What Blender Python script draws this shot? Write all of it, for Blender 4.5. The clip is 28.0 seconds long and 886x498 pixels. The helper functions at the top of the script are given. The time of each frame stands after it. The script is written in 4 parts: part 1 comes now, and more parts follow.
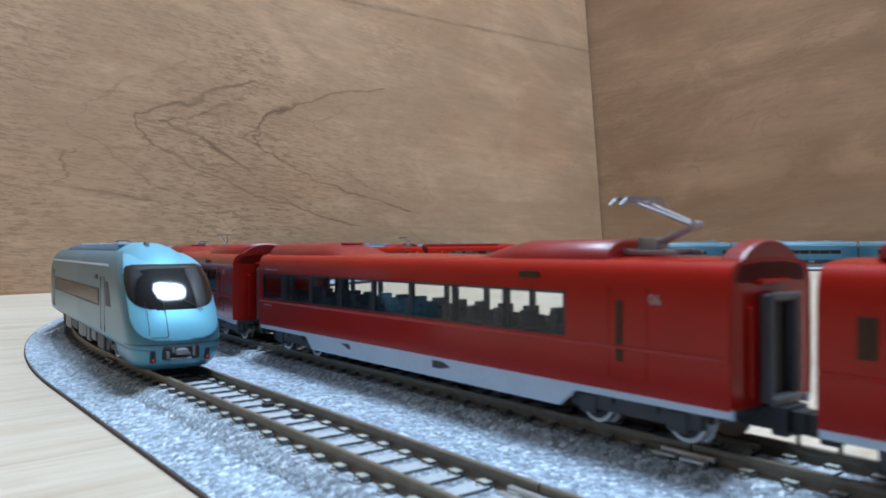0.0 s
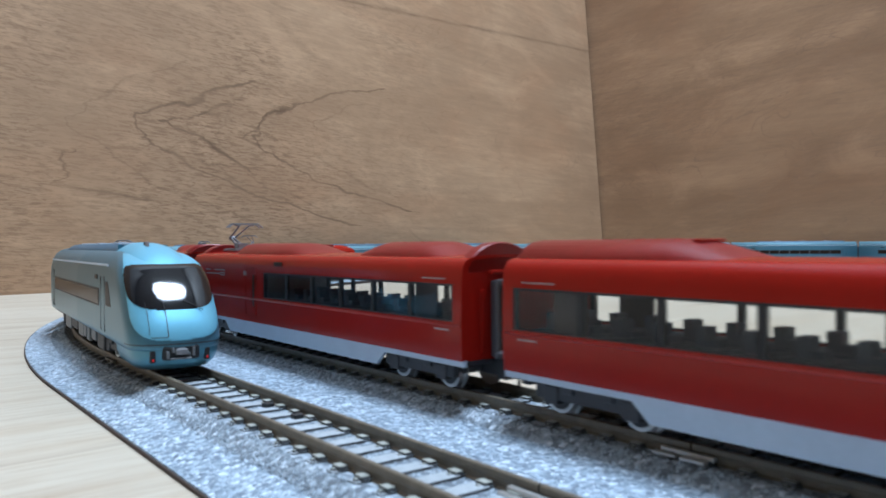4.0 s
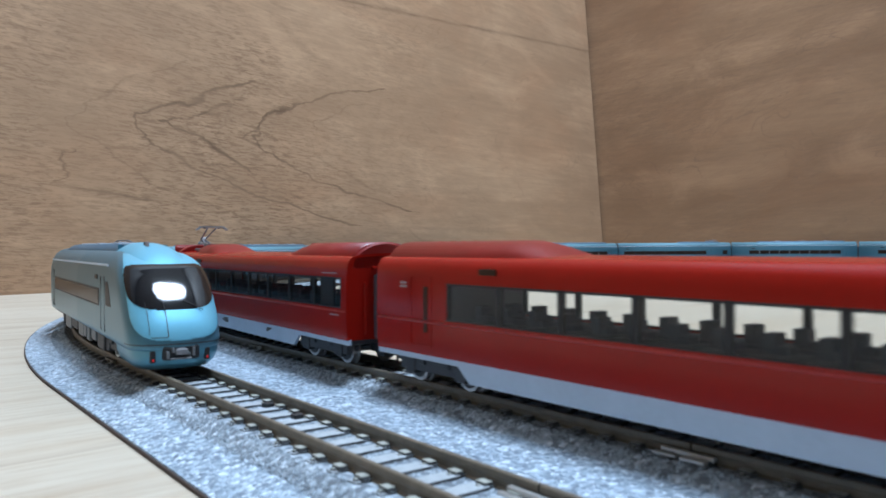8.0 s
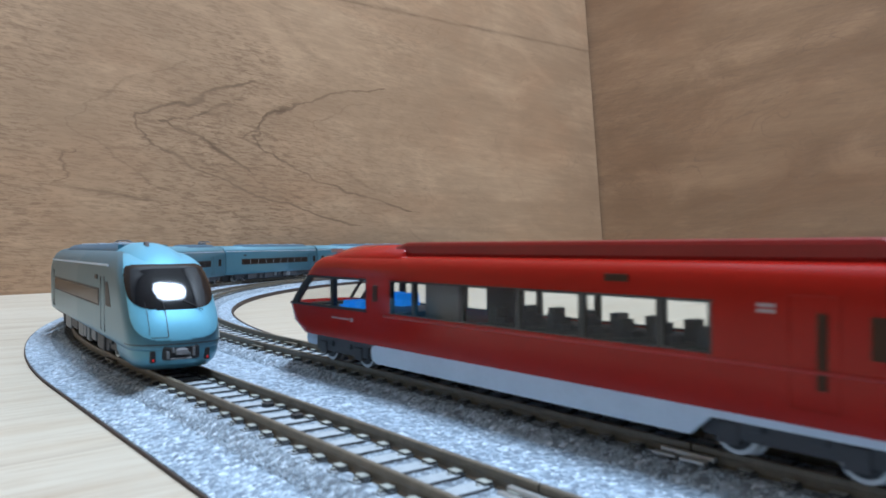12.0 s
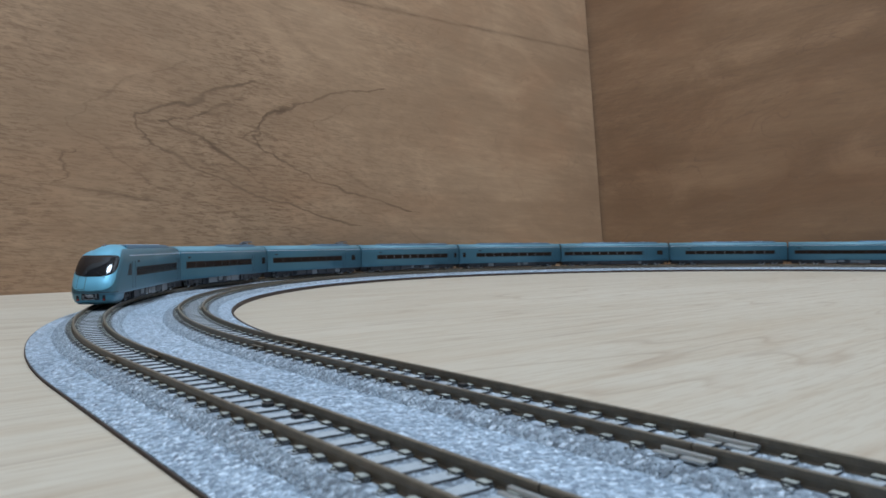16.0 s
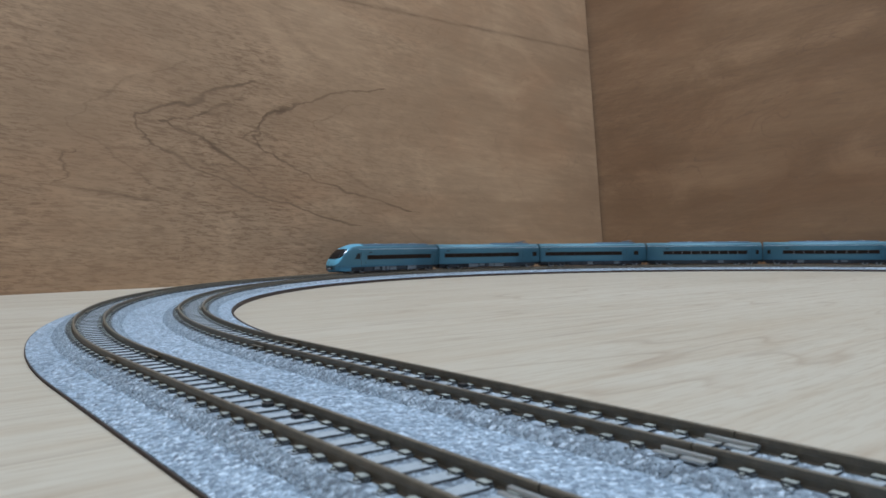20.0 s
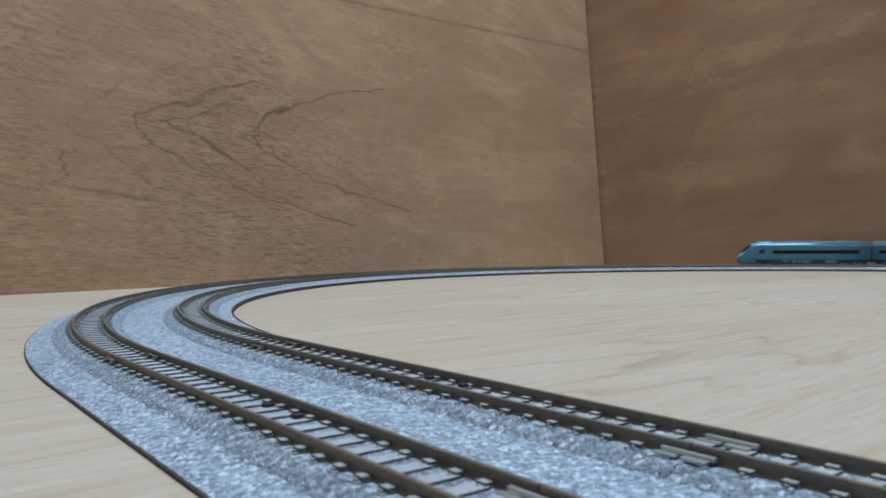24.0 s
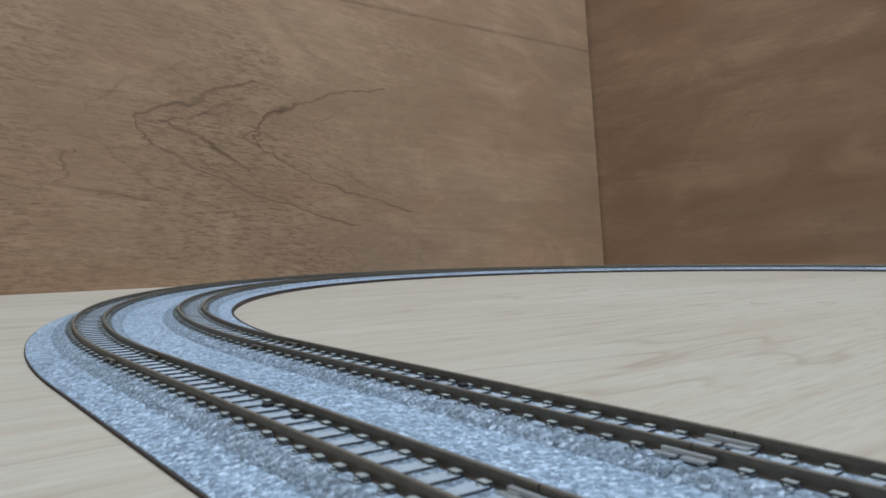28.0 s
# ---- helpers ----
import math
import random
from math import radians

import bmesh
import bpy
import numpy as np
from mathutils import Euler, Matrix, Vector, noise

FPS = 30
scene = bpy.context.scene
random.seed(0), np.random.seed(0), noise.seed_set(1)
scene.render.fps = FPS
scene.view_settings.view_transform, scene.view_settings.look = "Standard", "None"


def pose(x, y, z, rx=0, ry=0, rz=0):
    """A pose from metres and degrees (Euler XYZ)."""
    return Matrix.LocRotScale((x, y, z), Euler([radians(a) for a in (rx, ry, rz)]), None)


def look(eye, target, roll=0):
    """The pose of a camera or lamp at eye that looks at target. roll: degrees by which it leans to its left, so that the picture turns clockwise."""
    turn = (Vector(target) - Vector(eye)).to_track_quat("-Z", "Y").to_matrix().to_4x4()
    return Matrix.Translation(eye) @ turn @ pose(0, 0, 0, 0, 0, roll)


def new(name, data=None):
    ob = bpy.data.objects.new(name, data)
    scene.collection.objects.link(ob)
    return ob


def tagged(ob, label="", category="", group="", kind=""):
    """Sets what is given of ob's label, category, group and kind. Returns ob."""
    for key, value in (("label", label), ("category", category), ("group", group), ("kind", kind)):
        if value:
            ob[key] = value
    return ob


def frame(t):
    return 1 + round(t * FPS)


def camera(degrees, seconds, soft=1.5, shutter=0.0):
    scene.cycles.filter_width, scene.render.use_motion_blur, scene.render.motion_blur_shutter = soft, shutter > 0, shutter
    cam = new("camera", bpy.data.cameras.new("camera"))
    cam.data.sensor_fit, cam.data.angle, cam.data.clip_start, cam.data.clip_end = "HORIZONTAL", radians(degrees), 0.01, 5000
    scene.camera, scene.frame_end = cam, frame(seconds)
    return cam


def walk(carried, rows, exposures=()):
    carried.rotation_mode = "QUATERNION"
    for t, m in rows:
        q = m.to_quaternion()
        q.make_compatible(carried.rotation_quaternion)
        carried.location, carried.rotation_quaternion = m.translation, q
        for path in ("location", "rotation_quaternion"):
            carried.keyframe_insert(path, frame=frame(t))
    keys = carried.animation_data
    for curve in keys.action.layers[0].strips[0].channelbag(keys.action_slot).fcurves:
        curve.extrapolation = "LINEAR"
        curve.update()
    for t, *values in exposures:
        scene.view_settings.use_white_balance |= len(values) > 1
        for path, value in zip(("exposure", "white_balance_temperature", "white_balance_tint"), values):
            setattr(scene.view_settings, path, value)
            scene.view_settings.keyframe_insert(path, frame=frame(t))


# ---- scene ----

# All lengths below are in millimetres; MM turns them into metres.
MM = 0.001
RAIL = 6.3                      # height of the rail tops over the board
cam = camera(60.0, 28.0, soft=1.6, shutter=0.4)
# a phone lens close to small things: only the middle distance is sharp
cam.data.dof.use_dof = True
cam.data.dof.focus_distance = 0.33
cam.data.dof.aperture_fstop = 64.0
EYE = Vector((0.0, 0.0, 32.14))
AIM = EYE + Vector((0.0, 1000.0, -6.32))
CAMERA_POSE = look(EYE * MM, AIM * MM, -0.40)
walk(cam, [(0.0, CAMERA_POSE), (28.0, CAMERA_POSE)],
     exposures=[(0.0, 0.25, 5200, 6), (12.4, 0.25, 5200, 6), (15.5, -0.32, 5380, 6), (28.0, -0.38, 5380, 6)])

# ---- plan ----
CX, CY, R = 281.0, 456.1, 428.0          # centre and radius of the bend, between the two tracks
A0 = math.radians(217.22)                # where the near straight meets the bend
STRAIGHT = 560.0
HALF = 18.5                              # half the distance between the tracks
U = Vector((math.sin(A0), -math.cos(A0)))          # along the near straight, towards the bend
N = Vector((math.cos(A0), math.sin(A0)))           # outwards from the near straight
C1 = Vector((CX, CY))
C2 = C1 - U * STRAIGHT


def on_track(off, s):
    """Place and heading on the loop, off millimetres outside its middle line, s along it."""
    r = R + off
    arc = math.pi * r
    s = s % (2 * arc + 2 * STRAIGHT)
    if s < arc:
        a = A0 - s / r
        p = C1 + Vector((math.cos(a), math.sin(a))) * r
        return p, math.atan2(-math.cos(a), math.sin(a))
    s -= arc
    if s < STRAIGHT:
        p = C1 - N * r - U * s
        return p, math.atan2(-U.y, -U.x)
    s -= STRAIGHT
    if s < arc:
        a = A0 - math.pi - s / r
        p = C2 + Vector((math.cos(a), math.sin(a))) * r
        return p, math.atan2(-math.cos(a), math.sin(a))
    s -= arc
    p = C2 + N * r + U * s
    return p, math.atan2(U.y, U.x)


# corner of the two plywood panels, and the directions along them
TH = math.radians(48.8)
E1 = Vector((math.cos(TH), math.sin(TH)))
E2 = Vector((-math.sin(TH), math.cos(TH)))
CORNER = C1 + (E1 + E2) * 470.0

# ---- world and light ----
world = bpy.data.worlds.new("room_dark")
scene.world = world
world.use_nodes = True
world.node_tree.nodes["Background"].inputs[0].default_value = (0.9, 0.95, 1.0, 1)
world.node_tree.nodes["Background"].inputs[1].default_value = 0.0
lamp_data = bpy.data.lights.new("ceiling_lamp_light", "AREA")
lamp_data.shape, lamp_data.size, lamp_data.energy = "DISK", 0.66, 49.0
lamp_data.color = (0.93, 0.98, 1.03)
lamp = new("ceiling_lamp_light", lamp_data)
lamp.matrix_world = look((0.33, 0.27, 2.17), (0.33, 0.27, 0.0))


# ---- materials ----
def tree(name):
    m = bpy.data.materials.new(name)
    m.use_nodes = True
    return m, m.node_tree, m.node_tree.nodes["Principled BSDF"]


def node(nt, kind, **inputs):
    n = nt.nodes.new(kind)
    for k, v in inputs.items():
        n.inputs[k.replace("_", " ")].default_value = v
    return n


def ramp(nt, fac, stops):
    n = nt.nodes.new("ShaderNodeValToRGB")
    els = n.color_ramp.elements
    while len(els) < len(stops):
        els.new(0.5)
    for e, (p, c) in zip(els, stops):
        e.position, e.color = p, (*c, 1) if len(c) == 3 else c
    nt.links.new(fac, n.inputs[0])
    return n.outputs[0]


def mathn(nt, op, a, b=None):
    n = nt.nodes.new("ShaderNodeMath")
    n.operation = op
    for i, v in ((0, a), (1, b)):
        if v is None:
            continue
        if isinstance(v, (int, float)):
            n.inputs[i].default_value = v
        else:
            nt.links.new(v, n.inputs[i])
    return n.outputs[0]


def mix(nt, fac, a, b, blend="MIX"):
    n = nt.nodes.new("ShaderNodeMix")
    n.data_type, n.blend_type = "RGBA", blend
    for i, v in ((0, fac), (6, a), (7, b)):
        if isinstance(v, (int, float)):
            n.inputs[i].default_value = v
        elif isinstance(v, tuple):
            n.inputs[i].default_value = (*v, 1)
        else:
            nt.links.new(v, n.inputs[i])
    return n.outputs[2]


def coords(nt, scale=(1, 1, 1), rot=0.0):
    tc = nt.nodes.new("ShaderNodeTexCoord")
    mp = nt.nodes.new("ShaderNodeMapping")
    mp.vector_type = "TEXTURE"
    mp.inputs["Scale"].default_value = tuple(1 / k for k in scale)
    mp.inputs["Rotation"].default_value = (0, 0, rot)
    nt.links.new(tc.outputs["Object"], mp.inputs[0])
    return mp.outputs[0]


def noisen(nt, vec, scale, detail=4.0, rough=0.55, dist=0.0):
    n = node(nt, "ShaderNodeTexNoise", Scale=scale, Detail=detail, Roughness=rough, Distortion=dist)
    nt.links.new(vec, n.inputs["Vector"])
    return n.outputs["Fac"]


def bumpn(nt, bsdf, height, strength, distance):
    b = node(nt, "ShaderNodeBump", Strength=strength, Distance=distance)
    nt.links.new(height, b.inputs["Height"])
    nt.links.new(b.outputs[0], bsdf.inputs["Normal"])


def simple(name, color, rough=0.5, metal=0.0, var=0.12, scale=300.0, bump=0.0, coat=0.0, spec=0.5, each=0.0):
    """A plain material with grain at two sizes."""
    m, nt, b = tree(name)
    v = coords(nt)
    n1, n2 = noisen(nt, v, scale), noisen(nt, v, scale * 8, 2.0)
    f = mathn(nt, "ADD", mathn(nt, "MULTIPLY", n1, 0.65), mathn(nt, "MULTIPLY", n2, 0.35))
    lo, hi = tuple(c * (1 - var) for c in color), tuple(min(1, c * (1 + var)) for c in color)
    col = ramp(nt, f, [(0.3, lo), (0.7, hi)])
    if each:
        info = nt.nodes.new("ShaderNodeObjectInfo")
        k = mathn(nt, "ADD", mathn(nt, "MULTIPLY", info.outputs["Random"], 2 * each), 1 - each)
        col = mix(nt, 1.0, col, k, "MULTIPLY")
    nt.links.new(col, b.inputs["Base Color"])
    r = mathn(nt, "ADD", mathn(nt, "MULTIPLY", n1, 0.06), rough - 0.03)
    nt.links.new(r, b.inputs["Roughness"])
    b.inputs["Metallic"].default_value = metal
    b.inputs["Coat Weight"].default_value = coat
    b.inputs["Coat Roughness"].default_value = 0.12
    b.inputs["Specular IOR Level"].default_value = spec
    if bump:
        bumpn(nt, b, n2, bump, 0.0002)
    return m


def glass(name, tint):
    m, nt, b = tree(name)
    nt.nodes.remove(b)
    t = node(nt, "ShaderNodeBsdfTransparent", Color=(*tint, 1))
    g = node(nt, "ShaderNodeBsdfGlossy", Roughness=0.04, Color=(0.9, 0.95, 1, 1))
    lw = node(nt, "ShaderNodeLayerWeight", Blend=0.5)
    fac = mathn(nt, "ADD", mathn(nt, "MULTIPLY", mathn(nt, "POWER", lw.outputs["Facing"], 4.0), 0.55), 0.03)
    mx = nt.nodes.new("ShaderNodeMixShader")
    nt.links.new(fac, mx.inputs[0])
    nt.links.new(t.outputs[0], mx.inputs[1])
    nt.links.new(g.outputs[0], mx.inputs[2])
    nt.links.new(mx.outputs[0], nt.nodes["Material Output"].inputs[0])
    return m


def glow(name, color, strength):
    m, nt, b = tree(name)
    b.inputs["Base Color"].default_value = (*color, 1)
    b.inputs["Emission Color"].default_value = (*color, 1)
    b.inputs["Emission Strength"].default_value = strength
    return m


def plywood(name, dark, light, line, cathedral, seed, pore=0.8, tilt=0.0, figure=0.3):
    """Rotary-cut veneer: long pores along local x, broad tone patches, and the arched growth lines where they show."""
    m, nt, b = tree(name)
    tc = nt.nodes.new("ShaderNodeTexCoord")
    off = node(nt, "ShaderNodeVectorMath")
    off.inputs[1].default_value = (seed, seed * 0.37, 0)
    nt.links.new(tc.outputs["Object"], off.inputs[0])
    v = off.outputs[0]

    def scaled(sx, sz):
        mp = nt.nodes.new("ShaderNodeMapping")
        mp.inputs["Scale"].default_value = (sx, 1, sz)
        nt.links.new(v, mp.inputs[0])
        return mp.outputs[0]

    def leaning(sx, sz):
        # the same, with the grain rising along x
        turn = nt.nodes.new("ShaderNodeMapping")
        turn.inputs["Rotation"].default_value = (0, tilt, 0)
        mp = nt.nodes.new("ShaderNodeMapping")
        mp.inputs["Scale"].default_value = (sx, 1, sz)
        nt.links.new(v, turn.inputs[0])
        nt.links.new(turn.outputs[0], mp.inputs[0])
        return mp.outputs[0]
    broad = noisen(nt, leaning(1.6, 8.0), 1.9, 6.0, 0.62, 0.7)
    streak = noisen(nt, scaled(6, 90), 2.2, 5.0, 0.65, 0.2)
    pores = noisen(nt, leaning(50, 330), 1.6, 4.0, 0.7, 0.8)
    base = mix(nt, ramp(nt, broad, [(0.3, (0, 0, 0)), (0.72, (1, 1, 1))]), dark, light)
    base = mix(nt, mathn(nt, "MULTIPLY", ramp(nt, streak, [(0.42, (1, 1, 1)), (0.62, (0, 0, 0))]), 0.20), base, line)
    pf = ramp(nt, pores, [(0.40, (1, 1, 1)), (0.54, (0, 0, 0))])
    patch = ramp(nt, noisen(nt, scaled(2.2, 3.2), 2.0, 3.0), [(0.35, (0.15, 0.15, 0.15)), (0.65, (1, 1, 1))])
    if cathedral:
        # the figure is open-pored far from the joint and smooth near it
        sx = nt.nodes.new("ShaderNodeSeparateXYZ")
        nt.links.new(tc.outputs["Object"], sx.inputs[0])
        along = mathn(nt, "ADD", mathn(nt, "MULTIPLY", sx.outputs[0], -1.0), mathn(nt, "MULTIPLY", mathn(nt, "SUBTRACT", broad, 0.5), 0.4))
        patch = mix(nt, ramp(nt, along, [(0.25, (0.12, 0.12, 0.12)), (0.55, (0.8, 0.8, 0.8)), (0.75, (1, 1, 1))]), (0, 0, 0), patch)
    warm = ramp(nt, noisen(nt, leaning(3.0, 6.0), 1.6, 4.0, 0.6, 0.5), [(0.48, (0, 0, 0)), (0.68, (0.36, 0.36, 0.36))])
    base = mix(nt, warm, base, (dark[0] * 1.08, dark[1] * 0.92, dark[2] * 0.82))
    base = mix(nt, mathn(nt, "MULTIPLY", mathn(nt, "MULTIPLY", pf, patch), pore), base, line)
    if cathedral:
        # arched growth lines that open along x, each from its own vertex, bent by noise
        sp = nt.nodes.new("ShaderNodeSeparateXYZ")
        nt.links.new(tc.outputs["Object"], sp.inputs[0])
        wob = noisen(nt, scaled(14, 26), 1.5, 3.0, 0.55)
        wob2 = noisen(nt, scaled(60, 110), 1.5, 3.0, 0.6)
        thick = ramp(nt, noisen(nt, scaled(16, 22), 1.6, 2.0), [(0.45, (0.0017, 0, 0)), (0.60, (0.0025, 0, 0)), (0.7, (0.0050, 0, 0))])
        here = ramp(nt, noisen(nt, scaled(9, 14), 1.6, 2.0), [(0.30, (0.3, 0.3, 0.3)), (0.48, (1, 1, 1))])
        sepx = nt.nodes.new("ShaderNodeSeparateColor")
        nt.links.new(thick, sepx.inputs[0])
        bend = mathn(nt, "ADD", mathn(nt, "MULTIPLY", mathn(nt, "SUBTRACT", wob, 0.5), 0.06), mathn(nt, "MULTIPLY", mathn(nt, "SUBTRACT", wob2, 0.5), 0.011))
        px = mathn(nt, "ADD", sp.outputs[0], bend)
        for x0, z0, ua, ub, la, lb, up, down, dark_ in cathedral:
            dz = mathn(nt, "SUBTRACT", sp.outputs[2], z0)
            u = mathn(nt, "MAXIMUM", dz, 0.0)
            d = mathn(nt, "MAXIMUM", mathn(nt, "MULTIPLY", dz, -1.0), 0.0)
            run = mathn(nt, "ADD", mathn(nt, "MULTIPLY", u, mathn(nt, "ADD", mathn(nt, "MULTIPLY", u, ub), ua)),
                        mathn(nt, "MULTIPLY", d, mathn(nt, "ADD", mathn(nt, "MULTIPLY", d, lb), la)))
            val = mathn(nt, "SUBTRACT", mathn(nt, "SUBTRACT", px, x0), run)
            g = mathn(nt, "MULTIPLY", mathn(nt, "DIVIDE", run, mathn(nt, "ADD", mathn(nt, "ADD", u, d), 0.002)), 1.5)
            dist = mathn(nt, "DIVIDE", val, mathn(nt, "SQRT", mathn(nt, "ADD", mathn(nt, "MULTIPLY", g, g), 1.0)))
            edge = mathn(nt, "SUBTRACT", 1.0, mathn(nt, "DIVIDE", mathn(nt, "ABSOLUTE", dist), sepx.outputs[0]))
            edge = mathn(nt, "MAXIMUM", edge, 0.0)
            # a soft darker margin inside each arch
            soft_ = mathn(nt, "MULTIPLY", mathn(nt, "MAXIMUM", mathn(nt, "SUBTRACT", 1.0, mathn(nt, "DIVIDE", mathn(nt, "ABSOLUTE", mathn(nt, "ADD", dist, -0.004)), 0.009)), 0.0), 0.07)
            span = mathn(nt, "MULTIPLY", mathn(nt, "LESS_THAN", u, up), mathn(nt, "LESS_THAN", d, down))
            f = mathn(nt, "MULTIPLY", mathn(nt, "MULTIPLY", mathn(nt, "MAXIMUM", edge, soft_), here), mathn(nt, "MULTIPLY", span, dark_ * 1.15))
            base = mix(nt, f, base, tuple(c * 0.62 for c in line))
    # smoky patches and the faint contour lines of the veneer
    cloud = noisen(nt, leaning(4.5, 9.0), 1.5, 5.0, 0.6, 1.2)
    base = mix(nt, ramp(nt, cloud, [(0.40, (0.42, 0.42, 0.42)), (0.58, (0, 0, 0))]), base, tuple(c * 0.82 for c in dark))
    base = mix(nt, ramp(nt, cloud, [(0.56, (0, 0, 0)), (0.72, (0.30, 0.30, 0.30))]), base, tuple(min(1, c * 1.12) for c in light))
    rings = noisen(nt, leaning(2.4, 7.0), 1.5, 3.5, 0.5, 1.4)
    for level in (0.42, 0.47, 0.515, 0.56, 0.61):
        fine = ramp(nt, rings, [(level - 0.006, (0, 0, 0)), (level, (1, 1, 1)), (level + 0.002, (0, 0, 0))])
        broken = ramp(nt, noisen(nt, scaled(11, 17), 1.7, 2.0), [(0.46, (0, 0, 0)), (0.6, (1, 1, 1))])
        base = mix(nt, mathn(nt, "MULTIPLY", mathn(nt, "MULTIPLY", fine, broken), figure), base, line)
    nt.links.new(base, b.inputs["Base Color"])
    b.inputs["Roughness"].default_value = 0.62
    b.inputs["Specular IOR Level"].default_value = 0.3
    bumpn(nt, b, pores, 0.12, 0.0004)
    return m


def board_wood(name):
    """Pale maple-faced board, its grain running at about 42 degrees."""
    m, nt, b = tree(name)
    a = math.radians(41)
    broad = noisen(nt, coords(nt, (2.0, 7.0, 1), a), 1.6, 4.0, 0.55, 0.5)
    streak = noisen(nt, coords(nt, (3.0, 60.0, 1), a), 1.8, 5.0, 0.6, 0.35)
    fine = noisen(nt, coords(nt, (40.0, 420.0, 1), a), 1.6, 3.0, 0.6, 0.3)
    lines = noisen(nt, coords(nt, (1.1, 8.0, 1), a), 1.7, 3.0, 0.5, 0.3)
    c = mix(nt, ramp(nt, broad, [(0.3, (0, 0, 0)), (0.7, (1, 1, 1))]), (0.55, 0.474, 0.362), (0.625, 0.555, 0.442))
    c = mix(nt, mathn(nt, "MULTIPLY", ramp(nt, streak, [(0.34, (1, 1, 1)), (0.52, (0, 0, 0))]), 0.44), c, (0.46, 0.345, 0.225))
    # growth lines that sweep over the veneer, broken, each with a soft margin on one side
    gap = ramp(nt, noisen(nt, coords(nt, (5.0, 14.0, 1), a), 1.6, 2.0), [(0.36, (0, 0, 0)), (0.55, (1, 1, 1))])
    for level in (0.40, 0.47, 0.53, 0.60):
        one = ramp(nt, lines, [(level - 0.014, (0, 0, 0)), (level - 0.003, (0.25, 0.25, 0.25)), (level, (1, 1, 1)), (level + 0.003, (0, 0, 0))])
        c = mix(nt, mathn(nt, "MULTIPLY", mathn(nt, "MULTIPLY", one, gap), 0.72), c, (0.33, 0.225, 0.14))
    c = mix(nt, mathn(nt, "MULTIPLY", ramp(nt, fine, [(0.38, (1, 1, 1)), (0.52, (0, 0, 0))]), 0.3), c, (0.42, 0.31, 0.2))
    fleck = noisen(nt, coords(nt, (16.0, 40.0, 1), a), 1.5, 3.0, 0.6, 0.8)
    c = mix(nt, mathn(nt, "MULTIPLY", ramp(nt, fleck, [(0.66, (0, 0, 0)), (0.75, (1, 1, 1))]), 0.35), c, (0.36, 0.25, 0.15))
    nt.links.new(c, b.inputs["Base Color"])
    b.inputs["Roughness"].default_value = 0.5
    b.inputs["Specular IOR Level"].default_value = 0.35
    bumpn(nt, b, fine, 0.08, 0.0003)
    return m


def gravel(name, lo, hi, spark, grain):
    """Crushed-stone sheet: light and dark grains with a few that glint."""
    m, nt, b = tree(name)
    v = coords(nt)
    vo = nt.nodes.new("ShaderNodeTexVoronoi")
    vo.inputs["Scale"].default_value = grain
    nt.links.new(v, vo.inputs["Vector"])
    n1 = noisen(nt, v, 28.0, 3.0)
    n2 = noisen(nt, v, grain * 1.7, 2.0, 0.7)
    sep = nt.nodes.new("ShaderNodeSeparateColor")
    nt.links.new(vo.outputs["Color"], sep.inputs[0])
    f = mathn(nt, "ADD", mathn(nt, "MULTIPLY", sep.outputs[0], 0.55), mathn(nt, "ADD", mathn(nt, "MULTIPLY", n2, 0.35), mathn(nt, "MULTIPLY", n1, 0.2)))
    c = ramp(nt, f, [(0.32, lo), (0.52, tuple((a + b) / 2 for a, b in zip(lo, hi))), (0.72, hi), (0.84, spark)])
    nt.links.new(c, b.inputs["Base Color"])
    nt.links.new(ramp(nt, sep.outputs[1], [(0.0, (0.75, 0.75, 0.75)), (0.7, (0.55, 0.55, 0.55)), (1.0, (0.22, 0.22, 0.22))]), b.inputs["Roughness"])
    b.inputs["Specular IOR Level"].default_value = 0.22
    h = mathn(nt, "ADD", mathn(nt, "MULTIPLY", vo.outputs["Distance"], -1.0), n2)
    bumpn(nt, b, h, 0.6, 0.0003)
    return m


ARCHES = [(-0.7034, 0.1339, 2.4, 0.0, 0.0, 32.0, 0.045, 0.083, 0.72), (-0.680, 0.1322, 2.5, 0.0, 2.3, 0.0, 0.022, 0.036, 0.8),
          (-0.5937, 0.1297, 0.0, 38.0, 0.0, 50.0, 0.066, 0.063, 0.75), (-0.771, 0.0772, 0.45, 0.0, 8.0, 0.0, 0.026, 0.010, 0.5), (-0.64, 0.125, 0.3, 14.0, 0.4, 26.0, 0.05, 0.058, 0.3), (-0.755, 0.125, 0.4, 20.0, 0.5, 22.0, 0.06, 0.07, 0.28), (-0.54, 0.13, 0.2, 30.0, 0.2, 44.0, 0.045, 0.05, 0.3),
          (-0.606, 0.126, 1.2, 0.0, 3.0, 0.0, 0.034, 0.006, 0.65), (-0.60, 0.268, 12.5, 0.0, 6.0, 0.0, 0.05, 0.001, 0.5),
          (-0.66, 0.116, 0.6, 6.0, 0.6, 30.0, 0.008, 0.030, 0.35)]
M_PLY_L = plywood("birch_plywood", (0.415, 0.268, 0.156), (0.57, 0.386, 0.233), (0.215, 0.13, 0.075), ARCHES, 0.0, 0.95, -0.05, 0.35)
M_PLY_R = plywood("lauan_plywood", (0.275, 0.163, 0.088), (0.44, 0.277, 0.154), (0.205, 0.125, 0.08), None, 3.7, 0.35, 0.16, 0.5)
M_BOARD = board_wood("maple_board")
M_EDGE = simple("ply_edge", (0.30, 0.2, 0.12), 0.7)
